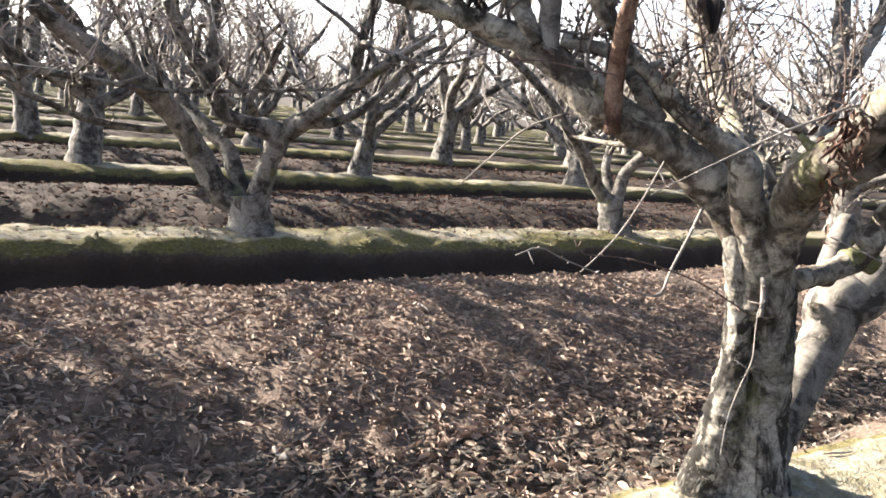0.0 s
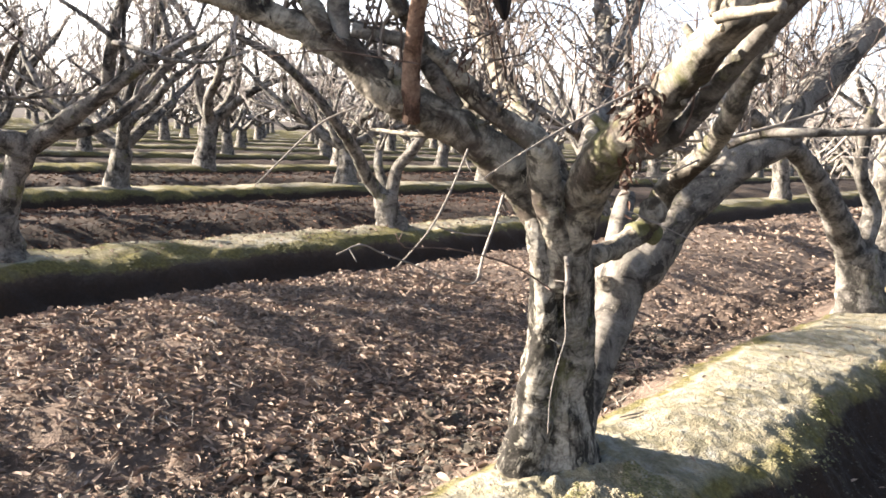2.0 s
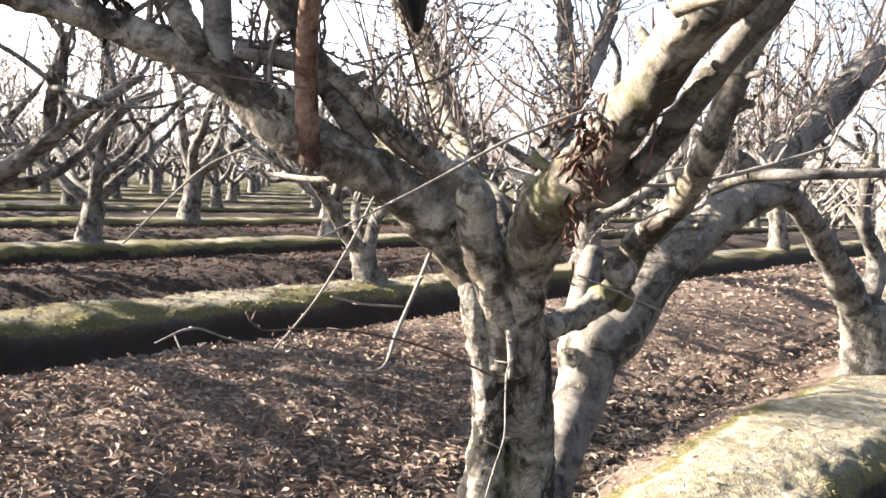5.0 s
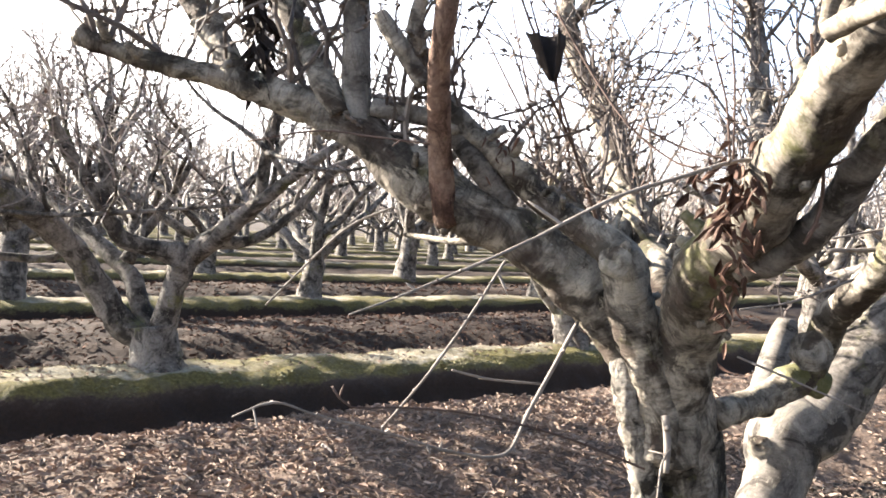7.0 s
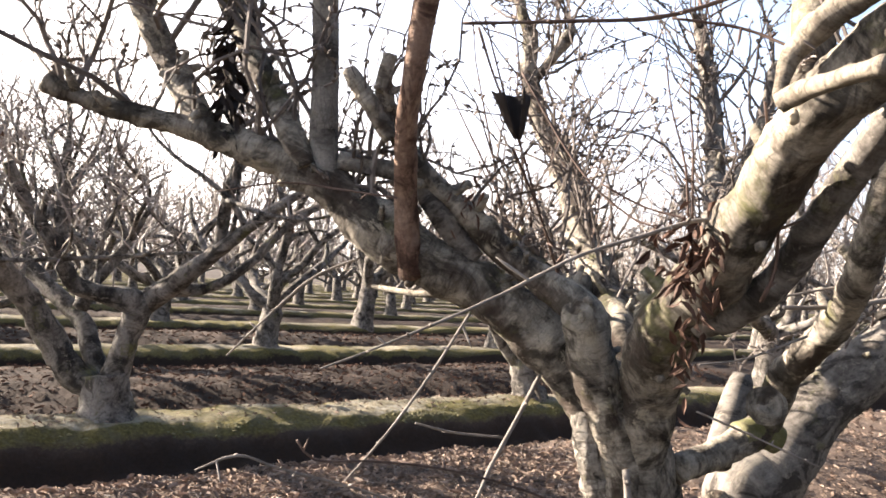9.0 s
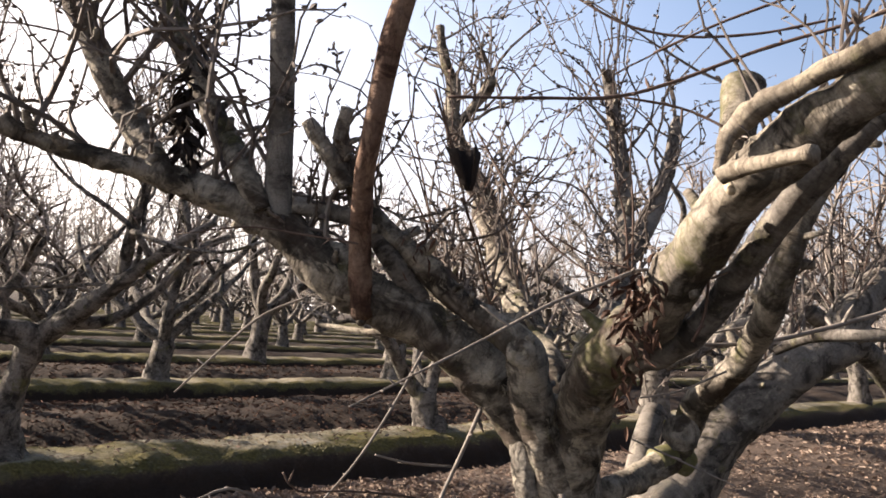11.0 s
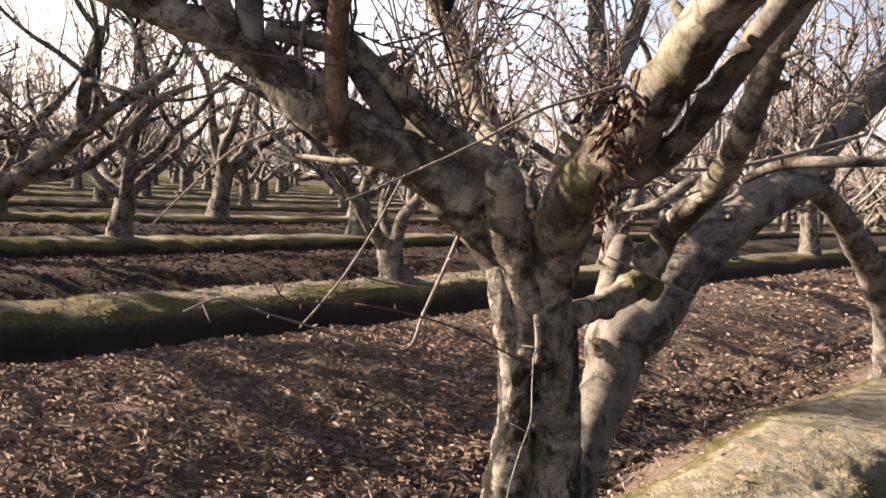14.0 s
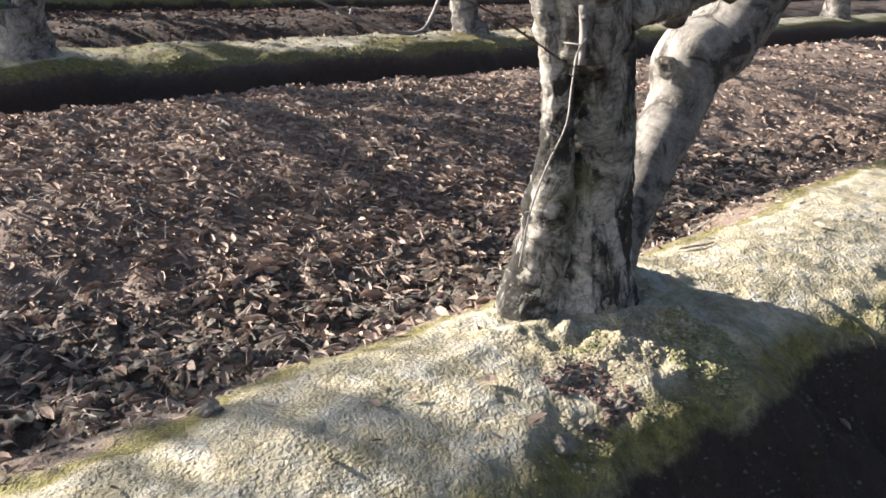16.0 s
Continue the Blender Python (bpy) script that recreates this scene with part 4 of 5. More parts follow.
limbs_a.append([(-2.263, 6.900, 1.171, 0.0230), (-2.418, 6.800, 1.102, 0.0295), (-2.792, 6.500, 1.147, 0.0282), (-3.046, 6.300, 1.256, 0.0251), (-3.237, 6.100, 1.354, 0.0182)])
limbs_a.append([(-3.457, 6.200, 1.488, 0.0287), (-2.968, 6.300, 1.470, 0.0291), (-2.546, 6.400, 1.435, 0.0212), (-2.067, 6.500, 1.436, 0.0172), (-0.953, 6.800, 1.577, 0.0112)])
built_tree("leafless fruit tree with crooked limbs spread like a vase",
    [(-1.633, 7.050, 0.253, 0.2491), (-1.641, 7.050, 0.369, 0.1911), (-1.656, 7.050, 0.512, 0.1715), (-1.673, 7.050, 0.631, 0.1758)], limbs_a, 11, 640)
limbs_c = []
limbs_c.append([(1.807, 9.600, 0.651, 0.0836), (1.597, 9.500, 0.895, 0.0761), (1.400, 9.300, 1.201, 0.0679), (1.139, 9.000, 1.486, 0.0535), (0.841, 8.800, 1.803, 0.0462), (0.447, 8.600, 2.090, 0.0393), (0.032, 8.500, 2.258, 0.0277)])
limbs_c.append([(1.902, 9.600, 0.661, 0.0836), (1.954, 9.600, 0.989, 0.0640), (2.068, 9.500, 1.167, 0.0631), (2.281, 9.300, 1.539, 0.0491), (2.572, 9.200, 1.872, 0.0362)])
limbs_c.append([(1.872, 9.650, 0.717, 0.0646), (1.772, 9.800, 1.021, 0.0522), (1.849, 10.000, 1.347, 0.0463), (1.998, 10.200, 1.758, 0.0335)])
built_tree("smaller leafless fruit tree with a slanting forked trunk",
    [(1.915, 9.600, 0.336, 0.2005), (1.882, 9.600, 0.430, 0.1485), (1.847, 9.600, 0.590, 0.1352), (1.843, 9.600, 0.719, 0.1413)], limbs_c, 12, 330)
limbs_d = []
limbs_d.append([(4.518, 5.300, 0.729, 0.1055), (4.319, 5.200, 0.907, 0.1066), (3.979, 5.000, 1.160, 0.0893), (3.628, 4.800, 1.387, 0.0732), (3.264, 4.600, 1.535, 0.0586), (2.828, 4.400, 1.693, 0.0419)])
limbs_d.append([(4.787, 5.350, 0.461, 0.0780), (4.889, 5.400, 0.762, 0.1088), (4.985, 5.500, 1.060, 0.1101), (4.993, 5.600, 1.405, 0.0974), (5.170, 5.700, 1.721, 0.0809), (5.467, 5.800, 2.187, 0.0684)])
limbs_d.append([(4.585, 5.300, 0.729, 0.0847), (4.643, 5.300, 1.071, 0.0631), (4.406, 5.200, 1.360, 0.0488), (4.345, 5.100, 1.795, 0.0395)])
built_tree("leafless fruit tree farther along the near sandy berm",
    [(4.682, 5.300, 0.252, 0.2368), (4.654, 5.300, 0.362, 0.1801), (4.614, 5.300, 0.514, 0.1578), (4.580, 5.300, 0.665, 0.1527), (4.547, 5.300, 0.772, 0.1520)], limbs_d, 13, 260)


# ---- the orchard beyond ----
def orchard_tree(seed, shoots, sides, detail, twig=0.0085):
    """A vase-shaped pruned fruit tree at the origin."""
    rng = random.Random(seed)
    root = new("fruit_tree")
    h, r = rng.uniform(0.6, 0.92), rng.uniform(0.15, 0.185)
    lean = Vector((rng.gauss(0, 0.06), rng.gauss(0, 0.06), 0))
    trunk = [(0, 0, -0.12, r * 1.5), (0, 0, 0.03, r * 1.25), (lean.x * 0.4, lean.y * 0.4, h * 0.4, r), (lean.x, lean.y, h * 0.8, r * 0.95), (lean.x, lean.y, h, r * 0.8)]
    limb(root, trunk, BARK_FAR, 8 + 6 * detail, 0.10 - 0.05 * detail, 0.14, "trunk")
    limbs = []
    count = rng.choice((4, 4, 5))
    turn = rng.uniform(0, 6.28)
    for i in range(count):
        a = turn + 6.28 * i / count + rng.gauss(0, 0.25)
        way = Vector((math.cos(a), math.sin(a), rng.uniform(0.65, 1.15))).normalized()
        p, rad = Vector((lean.x, lean.y, h * rng.uniform(0.78, 0.95))), r * rng.uniform(0.5, 0.68)
        pts = [(*p, rad)]
        n = 7
        for k in range(n):
            way = (way + Vector((rng.gauss(0, 0.22), rng.gauss(0, 0.22), rng.gauss(0.03, 0.2)))).normalized()
            p = p + way * rng.uniform(0.30, 0.44)
            pts.append((*p, rad * (1 - 0.68 * (k + 1) / n)))
        limbs.append(pts)
        for k in (2, 3, 4):
            if rng.random() < 0.85:
                q, w2 = Vector(pts[k][:3]), Vector((rng.gauss(0, 0.6), rng.gauss(0, 0.6), rng.uniform(0.2, 1.1))).normalized()
                sub = [(*q, pts[k][3] * 0.7)]
                for j in range(4):
                    w2 = (w2 + Vector((rng.gauss(0, 0.25), rng.gauss(0, 0.25), rng.gauss(0.08, 0.2)))).normalized()
                    q = q + w2 * rng.uniform(0.16, 0.3)
                    sub.append((*q, pts[k][3] * 0.7 * (1 - 0.75 * (j + 1) / 4)))
                limbs.append(sub)
    for pts in limbs[:14]:
        limb(root, pts, BARK_FAR, 4 + 5 * detail, 0.26 - 0.19 * detail, 0.14 * detail, "limb")
    more = upper_branches(rng, limbs, 0.35, 2)
    g = Geo()
    for pts in more:
        thin_tube(g, pts, 3 + detail)
    twigs_on(rng, g, limbs + more + more, shoots, 0.2, (0.2, 0.8), 0.0085 if detail else twig, sides, 2 if detail else 1, detail, 0.6, 0.34)
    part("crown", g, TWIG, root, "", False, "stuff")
    if detail:
        hanging_leaves(rng, root, more, 90)
    return root


def plant_rows():
    rng = random.Random(5)
    close = [orchard_tree(100 + i, 340, 3, 1) for i in range(4)]
    middle = [orchard_tree(200 + i, 190, 3, 0, 0.015) for i in range(4)]
    far = [orchard_tree(300 + i, 80, 3, 0, 0.021) for i in range(3)]
    used = set()
    for row in range(-1, 17):
        n = ROW_FIRST + row * ROW_GAP
        for k in range(-6, 24):
            u = TREE_FIRST + k * TREE_GAP + rng.gauss(0, 0.12)
            nn = n + rng.gauss(0, 0.08)
            if (row == 0 and k in (0, 1)) or (row == 1 and k in (0, 1)):
                continue
            p = ROW_U * u + ROW_N * nn
            d = math.hypot(p.x, p.y)
            az = math.degrees(math.atan2(p.x, p.y))
            if d > 85 or p.y < -5 or not (-44 < az < 52 or d < 13):
                continue
            if d < 3.5:
                continue
            kinds, label = (close, "leafless pruned fruit tree in an orchard row") if d < 22 else (middle if d < 46 else far, "distant leafless fruit tree in an orchard row")
            src = kinds[rng.randrange(len(kinds))]
            s = rng.uniform(0.98, 1.18)
            m = Matrix.Translation((p.x, p.y, ground_z(p.x, p.y) - 0.01)) @ Matrix.Rotation(rng.uniform(0, 6.28), 4, "Z") @ Matrix.Scale(s, 4)
            if src not in used:
                used.add(src)
                src.matrix_world = m
                ob = src
            else:
                ob = copy_thing(src, m)
            tagged(ob, label, "tree", "orchard trees")
    for src in close + middle + far:
        if src not in used:
            for o in (*src.children, src):
                bpy.data.objects.remove(o)


plant_rows()


# ---- fallen leaves, clods and sticks ----
def scatter_leaves(name, count, u_range, n_range, size, seed, label, keep=lambda m: np.abs(m) > 0.52, lift=0.012, mat=None):
    r = np.random.RandomState(seed)
    u, n = r.uniform(*u_range, count), r.uniform(*n_range, count)
    ok = keep(berm_place(u, n)) & (soil_noise(u, n, 1.3, 21) + r.uniform(-0.5, 1.5, count) > -0.2)
    u, n = u[ok], n[ok]
    c = len(u)
    z = ground_height(u, n)
    ln = size[0] + (size[1] - size[0]) * r.uniform(0, 1, c) ** 1.8
    wd = ln * r.uniform(0.14, 0.42, c)
    a, tilt, rollv, curl = r.uniform(0, 6.283, c), r.normal(0, 0.30, c), r.normal(0, 0.42, c), r.uniform(0.05, 0.9, c)
    shape = np.array([(-0.5, 0, 0.0), (-0.12, 0.5, 1.0), (-0.05, 0, 0.0), (-0.12, -0.5, 1.0), (0.28, 0.36, 1.2), (0.3, 0, 0.15), (0.28, -0.36, 1.2), (0.55, 0, 0.8)])
    px, py, pz = shape[:, 0][None] * ln[:, None], shape[:, 1][None] * wd[:, None], shape[:, 2][None] * (curl * wd)[:, None]
    py, pz = py * np.cos(rollv)[:, None] - pz * np.sin(rollv)[:, None], py * np.sin(rollv)[:, None] + pz * np.cos(rollv)[:, None]
    px, pz = px * np.cos(tilt)[:, None] - pz * np.sin(tilt)[:, None], px * np.sin(tilt)[:, None] + pz * np.cos(tilt)[:, None]
    qx, qy = px * np.cos(a)[:, None] - py * np.sin(a)[:, None], px * np.sin(a)[:, None] + py * np.cos(a)[:, None]
    x, y = u * ROW_U.x + n * ROW_N.x, u * ROW_U.y + n * ROW_N.y
    co = np.stack([qx + x[:, None], qy + y[:, None], pz + (z + lift * r.uniform(0.3, 1.2, c))[:, None]], -1).reshape(-1, 3)
    tri = np.array([(0, 2, 1), (0, 3, 2), (1, 2, 5), (1, 5, 4), (3, 5, 2), (3, 6, 5), (4, 5, 7), (5, 6, 7)])
    faces = (tri[None] + (np.arange(c) * 8)[:, None, None]).reshape(-1, 3)
    me = bpy.data.meshes.new(name)
    me.from_pydata(co.tolist(), [], faces.tolist())
    me.materials.append(mat or LITTER)
    return tagged(new(name, me), label, "leaves", kind="stuff")


scatter_leaves("fallen_leaves", 44000, (-0.8, 5.6), (2.7, 5.9), (0.018, 0.072), 31, "dry brown leaves covering the furrow soil")
scatter_leaves("fallen_leaves", 8000, (5.6, 9.5), (2.0, 5.9), (0.022, 0.065), 37, "dry brown leaves covering the furrow soil")
scatter_leaves("fallen_leaves", 2600, (-1.5, 10.0), (6.2, 7.2), (0.02, 0.06), 38, "dry leaves and crumbs on the next berm", keep=lambda m: (m > -0.30) & (m < 0.45), lift=0.006)
scatter_leaves("fallen_leaves", 3800, (-0.6, 5.6), (1.9, 2.85), (0.02, 0.085), 36, "scattered dry leaves among dark clods")
scatter_leaves("fallen_leaves", 6000, (9.5, 22.0), (1.9, 5.9), (0.06, 0.12), 35, "dry brown leaves farther along the furrow")
scatter_leaves("fallen_leaves", 15000, (-1.0, 14.0), (7.0, 11.2), (0.035, 0.085), 32, "russet leaves on the second furrow, darkened for tree shade", mat=RUSSET_SHADED)
scatter_leaves("fallen_leaves", 9000, (-2.0, 20.0), (12.1, 16.6), (0.06, 0.12), 30, "russet leaves on the third furrow, darkened for tree shade", mat=RUSSET_SHADED)
scatter_leaves("fallen_leaves", 900, (-1.0, 6.0), (-2.6, 1.0), (0.02, 0.065), 33, "dry leaves in the shaded furrow")
scatter_leaves("fallen_leaves", 420, (0.0, 5.0), (1.74, 2.0), (0.02, 0.055), 39, "dry leaves strewn along the edge of the berm", keep=lambda m: np.abs(m) > 0.26, lift=0.006)
scatter_leaves("fallen_leaves", 260, (0.0, 6.0), (1.1, 1.95), (0.02, 0.05), 34, "few dry leaves on the sandy berm", keep=lambda m: np.abs(m) < 0.5, lift=0.006)


def lumps(name, count, u_range, n_range, size, mat, seed, label, keep, category="soil", sink=0.35):
    """Irregular clods: pushed-in octahedra with a mid ring."""
    r = np.random.RandomState(seed)
    u, n = r.uniform(*u_range, count), r.uniform(*n_range, count)
    ok = keep(berm_place(u, n), u, n)
    u, n = u[ok], n[ok]
    c = len(u)
    z = ground_height(u, n)
    ball = [(0, 0, 1)] + [(math.cos(a) * 0.8, math.sin(a) * 0.8, 0.5) for a in np.arange(5) * 1.2566] + [(math.cos(a + 0.6) * 0.95, math.sin(a + 0.6) * 0.95, -0.3) for a in np.arange(5) * 1.2566] + [(0, 0, -0.8)]
    ball = np.array(ball)
    s = r.uniform(*size, c) * r.uniform(0.6, 1.0, c)
    co = ball[None] * s[:, None, None] * r.uniform(0.45, 1.5, (c, 12, 1)) * np.array([1, 1, 0.62])
    a = r.uniform(0, 6.28, c)
    ca, sa = np.cos(a)[:, None], np.sin(a)[:, None]
    x, y = u * ROW_U.x + n * ROW_N.x, u * ROW_U.y + n * ROW_N.y
    co = np.stack([co[..., 0] * ca - co[..., 1] * sa + x[:, None], co[..., 0] * sa + co[..., 1] * ca + y[:, None], co[..., 2] * 0.8 + (z + s * sink)[:, None]], -1).reshape(-1, 3)
    tri = [(0, 1 + i, 1 + (i + 1) % 5) for i in range(5)]
    tri += [(1 + i, 6 + i, 1 + (i + 1) % 5) for i in range(5)] + [(1 + (i + 1) % 5, 6 + i, 6 + (i + 1) % 5) for i in range(5)]
    tri += [(11, 6 + (i + 1) % 5, 6 + i) for i in range(5)]
    faces = (np.array(tri)[None] + (np.arange(c) * 12)[:, None, None]).reshape(-1, 3)
    me = bpy.data.meshes.new(name)
    me.from_pydata(co.tolist(), [], faces.tolist())
    me.materials.append(mat)
    return tagged(new(name, me), label, category, kind="stuff")


lumps("soil_clods", 9500, (-0.4, 6.0), (1.95, 2.95), (0.004, 0.032), CLOD, 41, "dark crumbly clods of soil in the furrow", lambda m, u, n: (m > 0.56) & (soil_noise(u, n, 1.7, 40) > -0.55), sink=-0.12)
lumps("soil_clods", 2400, (0.5, 5.0), (0.85, 1.34), (0.003, 0.009), CLOD, 42, "crumbled soil on the bank of the berm", lambda m, u, n: m < -0.46, sink=0.1)
lumps("moss_tufts", 5200, (2.18, 2.80), (1.06, 1.42), (0.003, 0.0095), MOSS_CLUMP, 44, "green moss tufts on the bank below the trunk", lambda m, u, n: soil_noise(u, n, 7.0, 45) + 1.3 * np.exp(-(((u - 2.50) / 0.16) ** 2 + ((n - 1.27) / 0.10) ** 2)) > 0.55, "moss", sink=0.1)
lumps("moss_tufts", 4200, (-1.5, 10.0), (6.1, 6.5), (0.006, 0.024), MOSS_CLUMP, 48, "ragged moss and weeds along the crest of the next berm", lambda m, u, n: (np.abs(m + 0.37) < 0.08) & (soil_noise(u, n, 3.0, 49) + 0.7 * soil_noise(u, n, 11.0, 55) > 0.0), "moss", sink=-0.1)
lumps("moss_tufts", 2200, (2.7, 6.5), (0.95, 1.25), (0.003, 0.012), MOSS_CLUMP, 52, "ragged moss along the crest of the sandy berm", lambda m, u, n: (np.abs(m + 0.42) < 0.09) & (soil_noise(u, n, 3.0, 49) > -0.2), "moss", sink=-0.1)
lumps("soil_crumbs", 3600, (0.9, 4.2), (1.12, 1.95), (0.002, 0.007), SAND, 47, "small crumbs of sandy soil on the berm", lambda m, u, n: soil_noise(u, n, 2.2, 48) > -0.1, sink=-0.2)
lumps("soil_clods", 1500, (0.2, 4.2), (1.78, 2.12), (0.003, 0.013), EARTH, 53, "crumbled soil along the foot of the berm", lambda m, u, n: soil_noise(u, n, 3.0, 54) > -0.3, sink=-0.2)
lumps("soil_crumbs", 5200, (1.8, 2.75), (1.22, 1.72), (0.002, 0.010), SAND, 43, "crumbled pale soil heaped round the trunk", lambda m, u, n: soil_noise(u, n, 6.0, 46) + 1.3 * np.exp(-(((u - 2.42) / 0.26) ** 2 + ((n - 1.36) / 0.14) ** 2)) > 0.55, sink=-0.25)

def clod(name, u, n, size, mat, seed, label):
    """A rough lump of earth, half sunk in the soil."""
    bm = bmesh.new()
    bmesh.ops.create_icosphere(bm, subdivisions=3, radius=1.0)
    p = ROW_U * u + ROW_N * n
    base = Vector((p.x, p.y, ground_z(p.x, p.y) + size * 0.2))
    for v in bm.verts:
        d = v.co.normalized()
        k = 1 + 0.45 * noise.noise(d * 1.6 + Vector((seed, 0, 0))) + 0.25 * abs(noise.noise(d * 4.0 + Vector((0, seed, 0)))) + 0.10 * noise.noise(d * 11.0)
        v.co = base + Vector((d.x * size * k, d.y * size * k * 0.85, d.z * size * k * 0.7))
    me = bpy.data.meshes.new(name)
    bm.to_mesh(me)
    bm.free()
    return tagged(part(name, me, mat, None, label), category="clod", group="clods by the trunk")


clod("clod", 1.95, 1.20, 0.026, EARTH, 1.3, "dark earthy clod on the shoulder of the berm")
clod("clod", 2.05, 1.22, 0.020, EARTH, 2.1, "dark broken clod below the trunk")
clod("clod", 2.16, 1.21, 0.017, EARTH, 3.7, "dark broken clod below the trunk")
clod("clod", 1.45, 1.70, 0.022, EARTH, 4.4, "small dark clod lying on the sandy berm")
clod("clod", 2.10, 1.33, 0.015, EARTH, 5.2, "dark broken clod below the trunk")
lumps("red_soil_crumbs", 320, (2.05, 2.22), (1.18, 1.36), (0.004, 0.013), RED_SOIL, 64, "reddish brown broken soil in a hollow by the trunk", lambda m, u, n: soil_noise(u, n, 12.0, 66) > -0.2, sink=0.0)


# ---- shoots, dry leaves and knots of the near tree ----
rng = random.Random(77)
g = Geo()
twigs_on(rng, g, [NEAR[k] for k in ("back", "back_pale", "behind", "behind_up", "behind_side", "stem")], 95, 0.3, (0.25, 0.8), 0.0055, 5, 8, 10, 0.9, 0.30, 0.45)
twigs_on(rng, g, [NEAR["right"][5:], NEAR["right_second"][2:], NEAR["low_right"][5:]], 26, 0.2, (0.15, 0.5), 0.0034, 5, 6, 5, 0.9)
twigs_on(rng, g, [NEAR[k] for k in ("left_rising", "left_inner", "left")], 110, 0.4, (0.15, 0.8), 0.0062, 5, 8, 10, 1.0, 0.34, 0.4)
twigs_on(rng, g, [NEAR["stem"]], 30, 0.55, (0.25, 0.7), 0.0042, 5, 6, 5, 0.7)
twigs_on(rng, g, [NEAR["back_upper"], NEAR["back_spur"], NEAR["back"][4:], NEAR["behind_up"]], 70, 0.0, (0.15, 0.75), 0.0055, 5, 7, 9, 0.8, 0.36, 0.5)
twigs_on(rng, g, [NEAR["centre"][4:], NEAR["back_pale"], NEAR["grey_link"]], 24, 0.1, (0.06, 0.3), 0.004, 5, 5, 6, 0.8, 0.36, 0.5)
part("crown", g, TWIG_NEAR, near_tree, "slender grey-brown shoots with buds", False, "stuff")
g = Geo()
twigs_on(rng, g, [NEAR[k] for k in ("back", "back_pale", "behind_up", "stem")], 34, 0.5, (0.3, 0.8), 0.0036, 5, 7, 8, 1.2, 0.14, 0.4)
part("crown", g, TWIG_RED, near_tree, "thin reddish upright shoots", False, "stuff")


def loose_bark(count, seed, span, facing, mat, label):
    """Shaggy strips of old bark that stand off the trunk."""
    r = random.Random(seed)
    geo = Geo()
    for _ in range(count):
        p, way, rad = along(NEAR["trunk"], r.uniform(*span))
        a = math.radians(r.gauss(*facing))
        d = Vector((math.cos(a), math.sin(a), 0))
        d = (d - way * d.dot(way)).normalized()
        s = way.cross(d)
        ln, w, lift = r.uniform(0.025, 0.095), r.uniform(0.0014, 0.004), r.uniform(0.001, 0.005)
        b = len(geo.v)
        skew = r.gauss(0, 0.2)
        for k in range(5):
            f = k / 4
            c = p + way * ln * (f - 0.5) + s * skew * ln * (f - 0.5)
            ww = w * (0.5 + 0.8 * math.sin(3.1416 * (0.1 + 0.8 * f))) * r.uniform(0.7, 1.2)
            h = rad * 1.01 + lift * (1.0 - f) * r.uniform(0.6, 1.4)
            for e, o in ((-1, -0.004), (-0.6, 0.002), (0.6, 0.002), (1, -0.004)):
                geo.v.append((c + s * ww * e + d * (h + o))[:])
                geo.a.append((ln * f + b, ww * e, h))
        for k in range(4):
            for e in range(3):
                q = b + k * 4 + e
                geo.f.append((q, q + 1, q + 5, q + 4))
    return part("loose_bark", geo, mat, near_tree, label, False, "stuff")


loose_bark(120, 22, (0.0, 0.36), (-170, 26), TRUNK_BARK, "fibrous peeling bark at the foot")


def spurs_on(limbs, count, seed):
    """Short knobby fruiting spurs and pruned nubs on the limbs."""
    r = random.Random(seed)
    geo = Geo()
    for _ in range(count):
        p, way, rad = along(r.choice(limbs), r.uniform(0.25, 0.98))
        d = Vector((r.gauss(0, 1), r.gauss(0, 1), r.gauss(0.4, 0.8)))
        d = (d - way * d.dot(way)).normalized()
        p = p + d * rad * 0.8
        q, w = r.uniform(0.015, 0.05), r.uniform(0.005, 0.012)
        e = d + Vector((r.gauss(0, 0.3), r.gauss(0, 0.3), r.gauss(0.2, 0.3)))
        tube(geo, [(*p, w * 1.3), (*(p + e * q * 0.6), w), (*(p + e * q), w * 0.8)], 8, 0.008, 0.2, 60.0)
    return part("spur_mass", geo, BARK, near_tree, "short knobby spurs and pruned nubs", True, "stuff")


spurs_on([NEAR[k] for k in ("left", "left_rising", "left_inner", "centre", "back", "back_pale", "right", "low_right", "stem", "behind_up")], 130, 17)


def leaf_clump(name, centre, spread, count, mat, label, seed, size=(0.018, 0.04), width=(0.005, 0.011)):
    r = random.Random(seed)
    geo = Geo()
    for _ in range(count):
        p = Vector(centre) + Vector((r.gauss(0, spread[0]), r.gauss(0, spread[1]), r.gauss(0, spread[2])))
        curled_leaf(geo, r, p, (r.gauss(0, 0.7), r.gauss(0, 0.7), -1), r.uniform(*size), r.uniform(*width))
    return part(name, geo, mat, near_tree, label, False)


leaf_clump("dry_leaves", (0.842, 1.86, 1.545), (0.022, 0.022, 0.036), 90, DRY_LEAF, "hanging clump of dry brown leaves", 1, (0.02, 0.044), (0.008, 0.015))
leaf_clump("dry_leaves", (0.872, 1.94, 1.41), (0.009, 0.012, 0.034), 30, DRY_LEAF, "hanging dry brown leaves", 2, (0.018, 0.036), (0.006, 0.013))
leaf_clump("dry_leaves", (0.545, 2.32, 1.675), (0.015, 0.015, 0.035), 14, DRY_LEAF, "small clump of dry reddish leaves", 3)
leaf_clump("dry_leaves", (0.015, 2.52, 1.90), (0.010, 0.010, 0.068), 85, BLACK_LEAF, "hanging blackened dry leaves", 4, (0.035, 0.075), (0.010, 0.022))
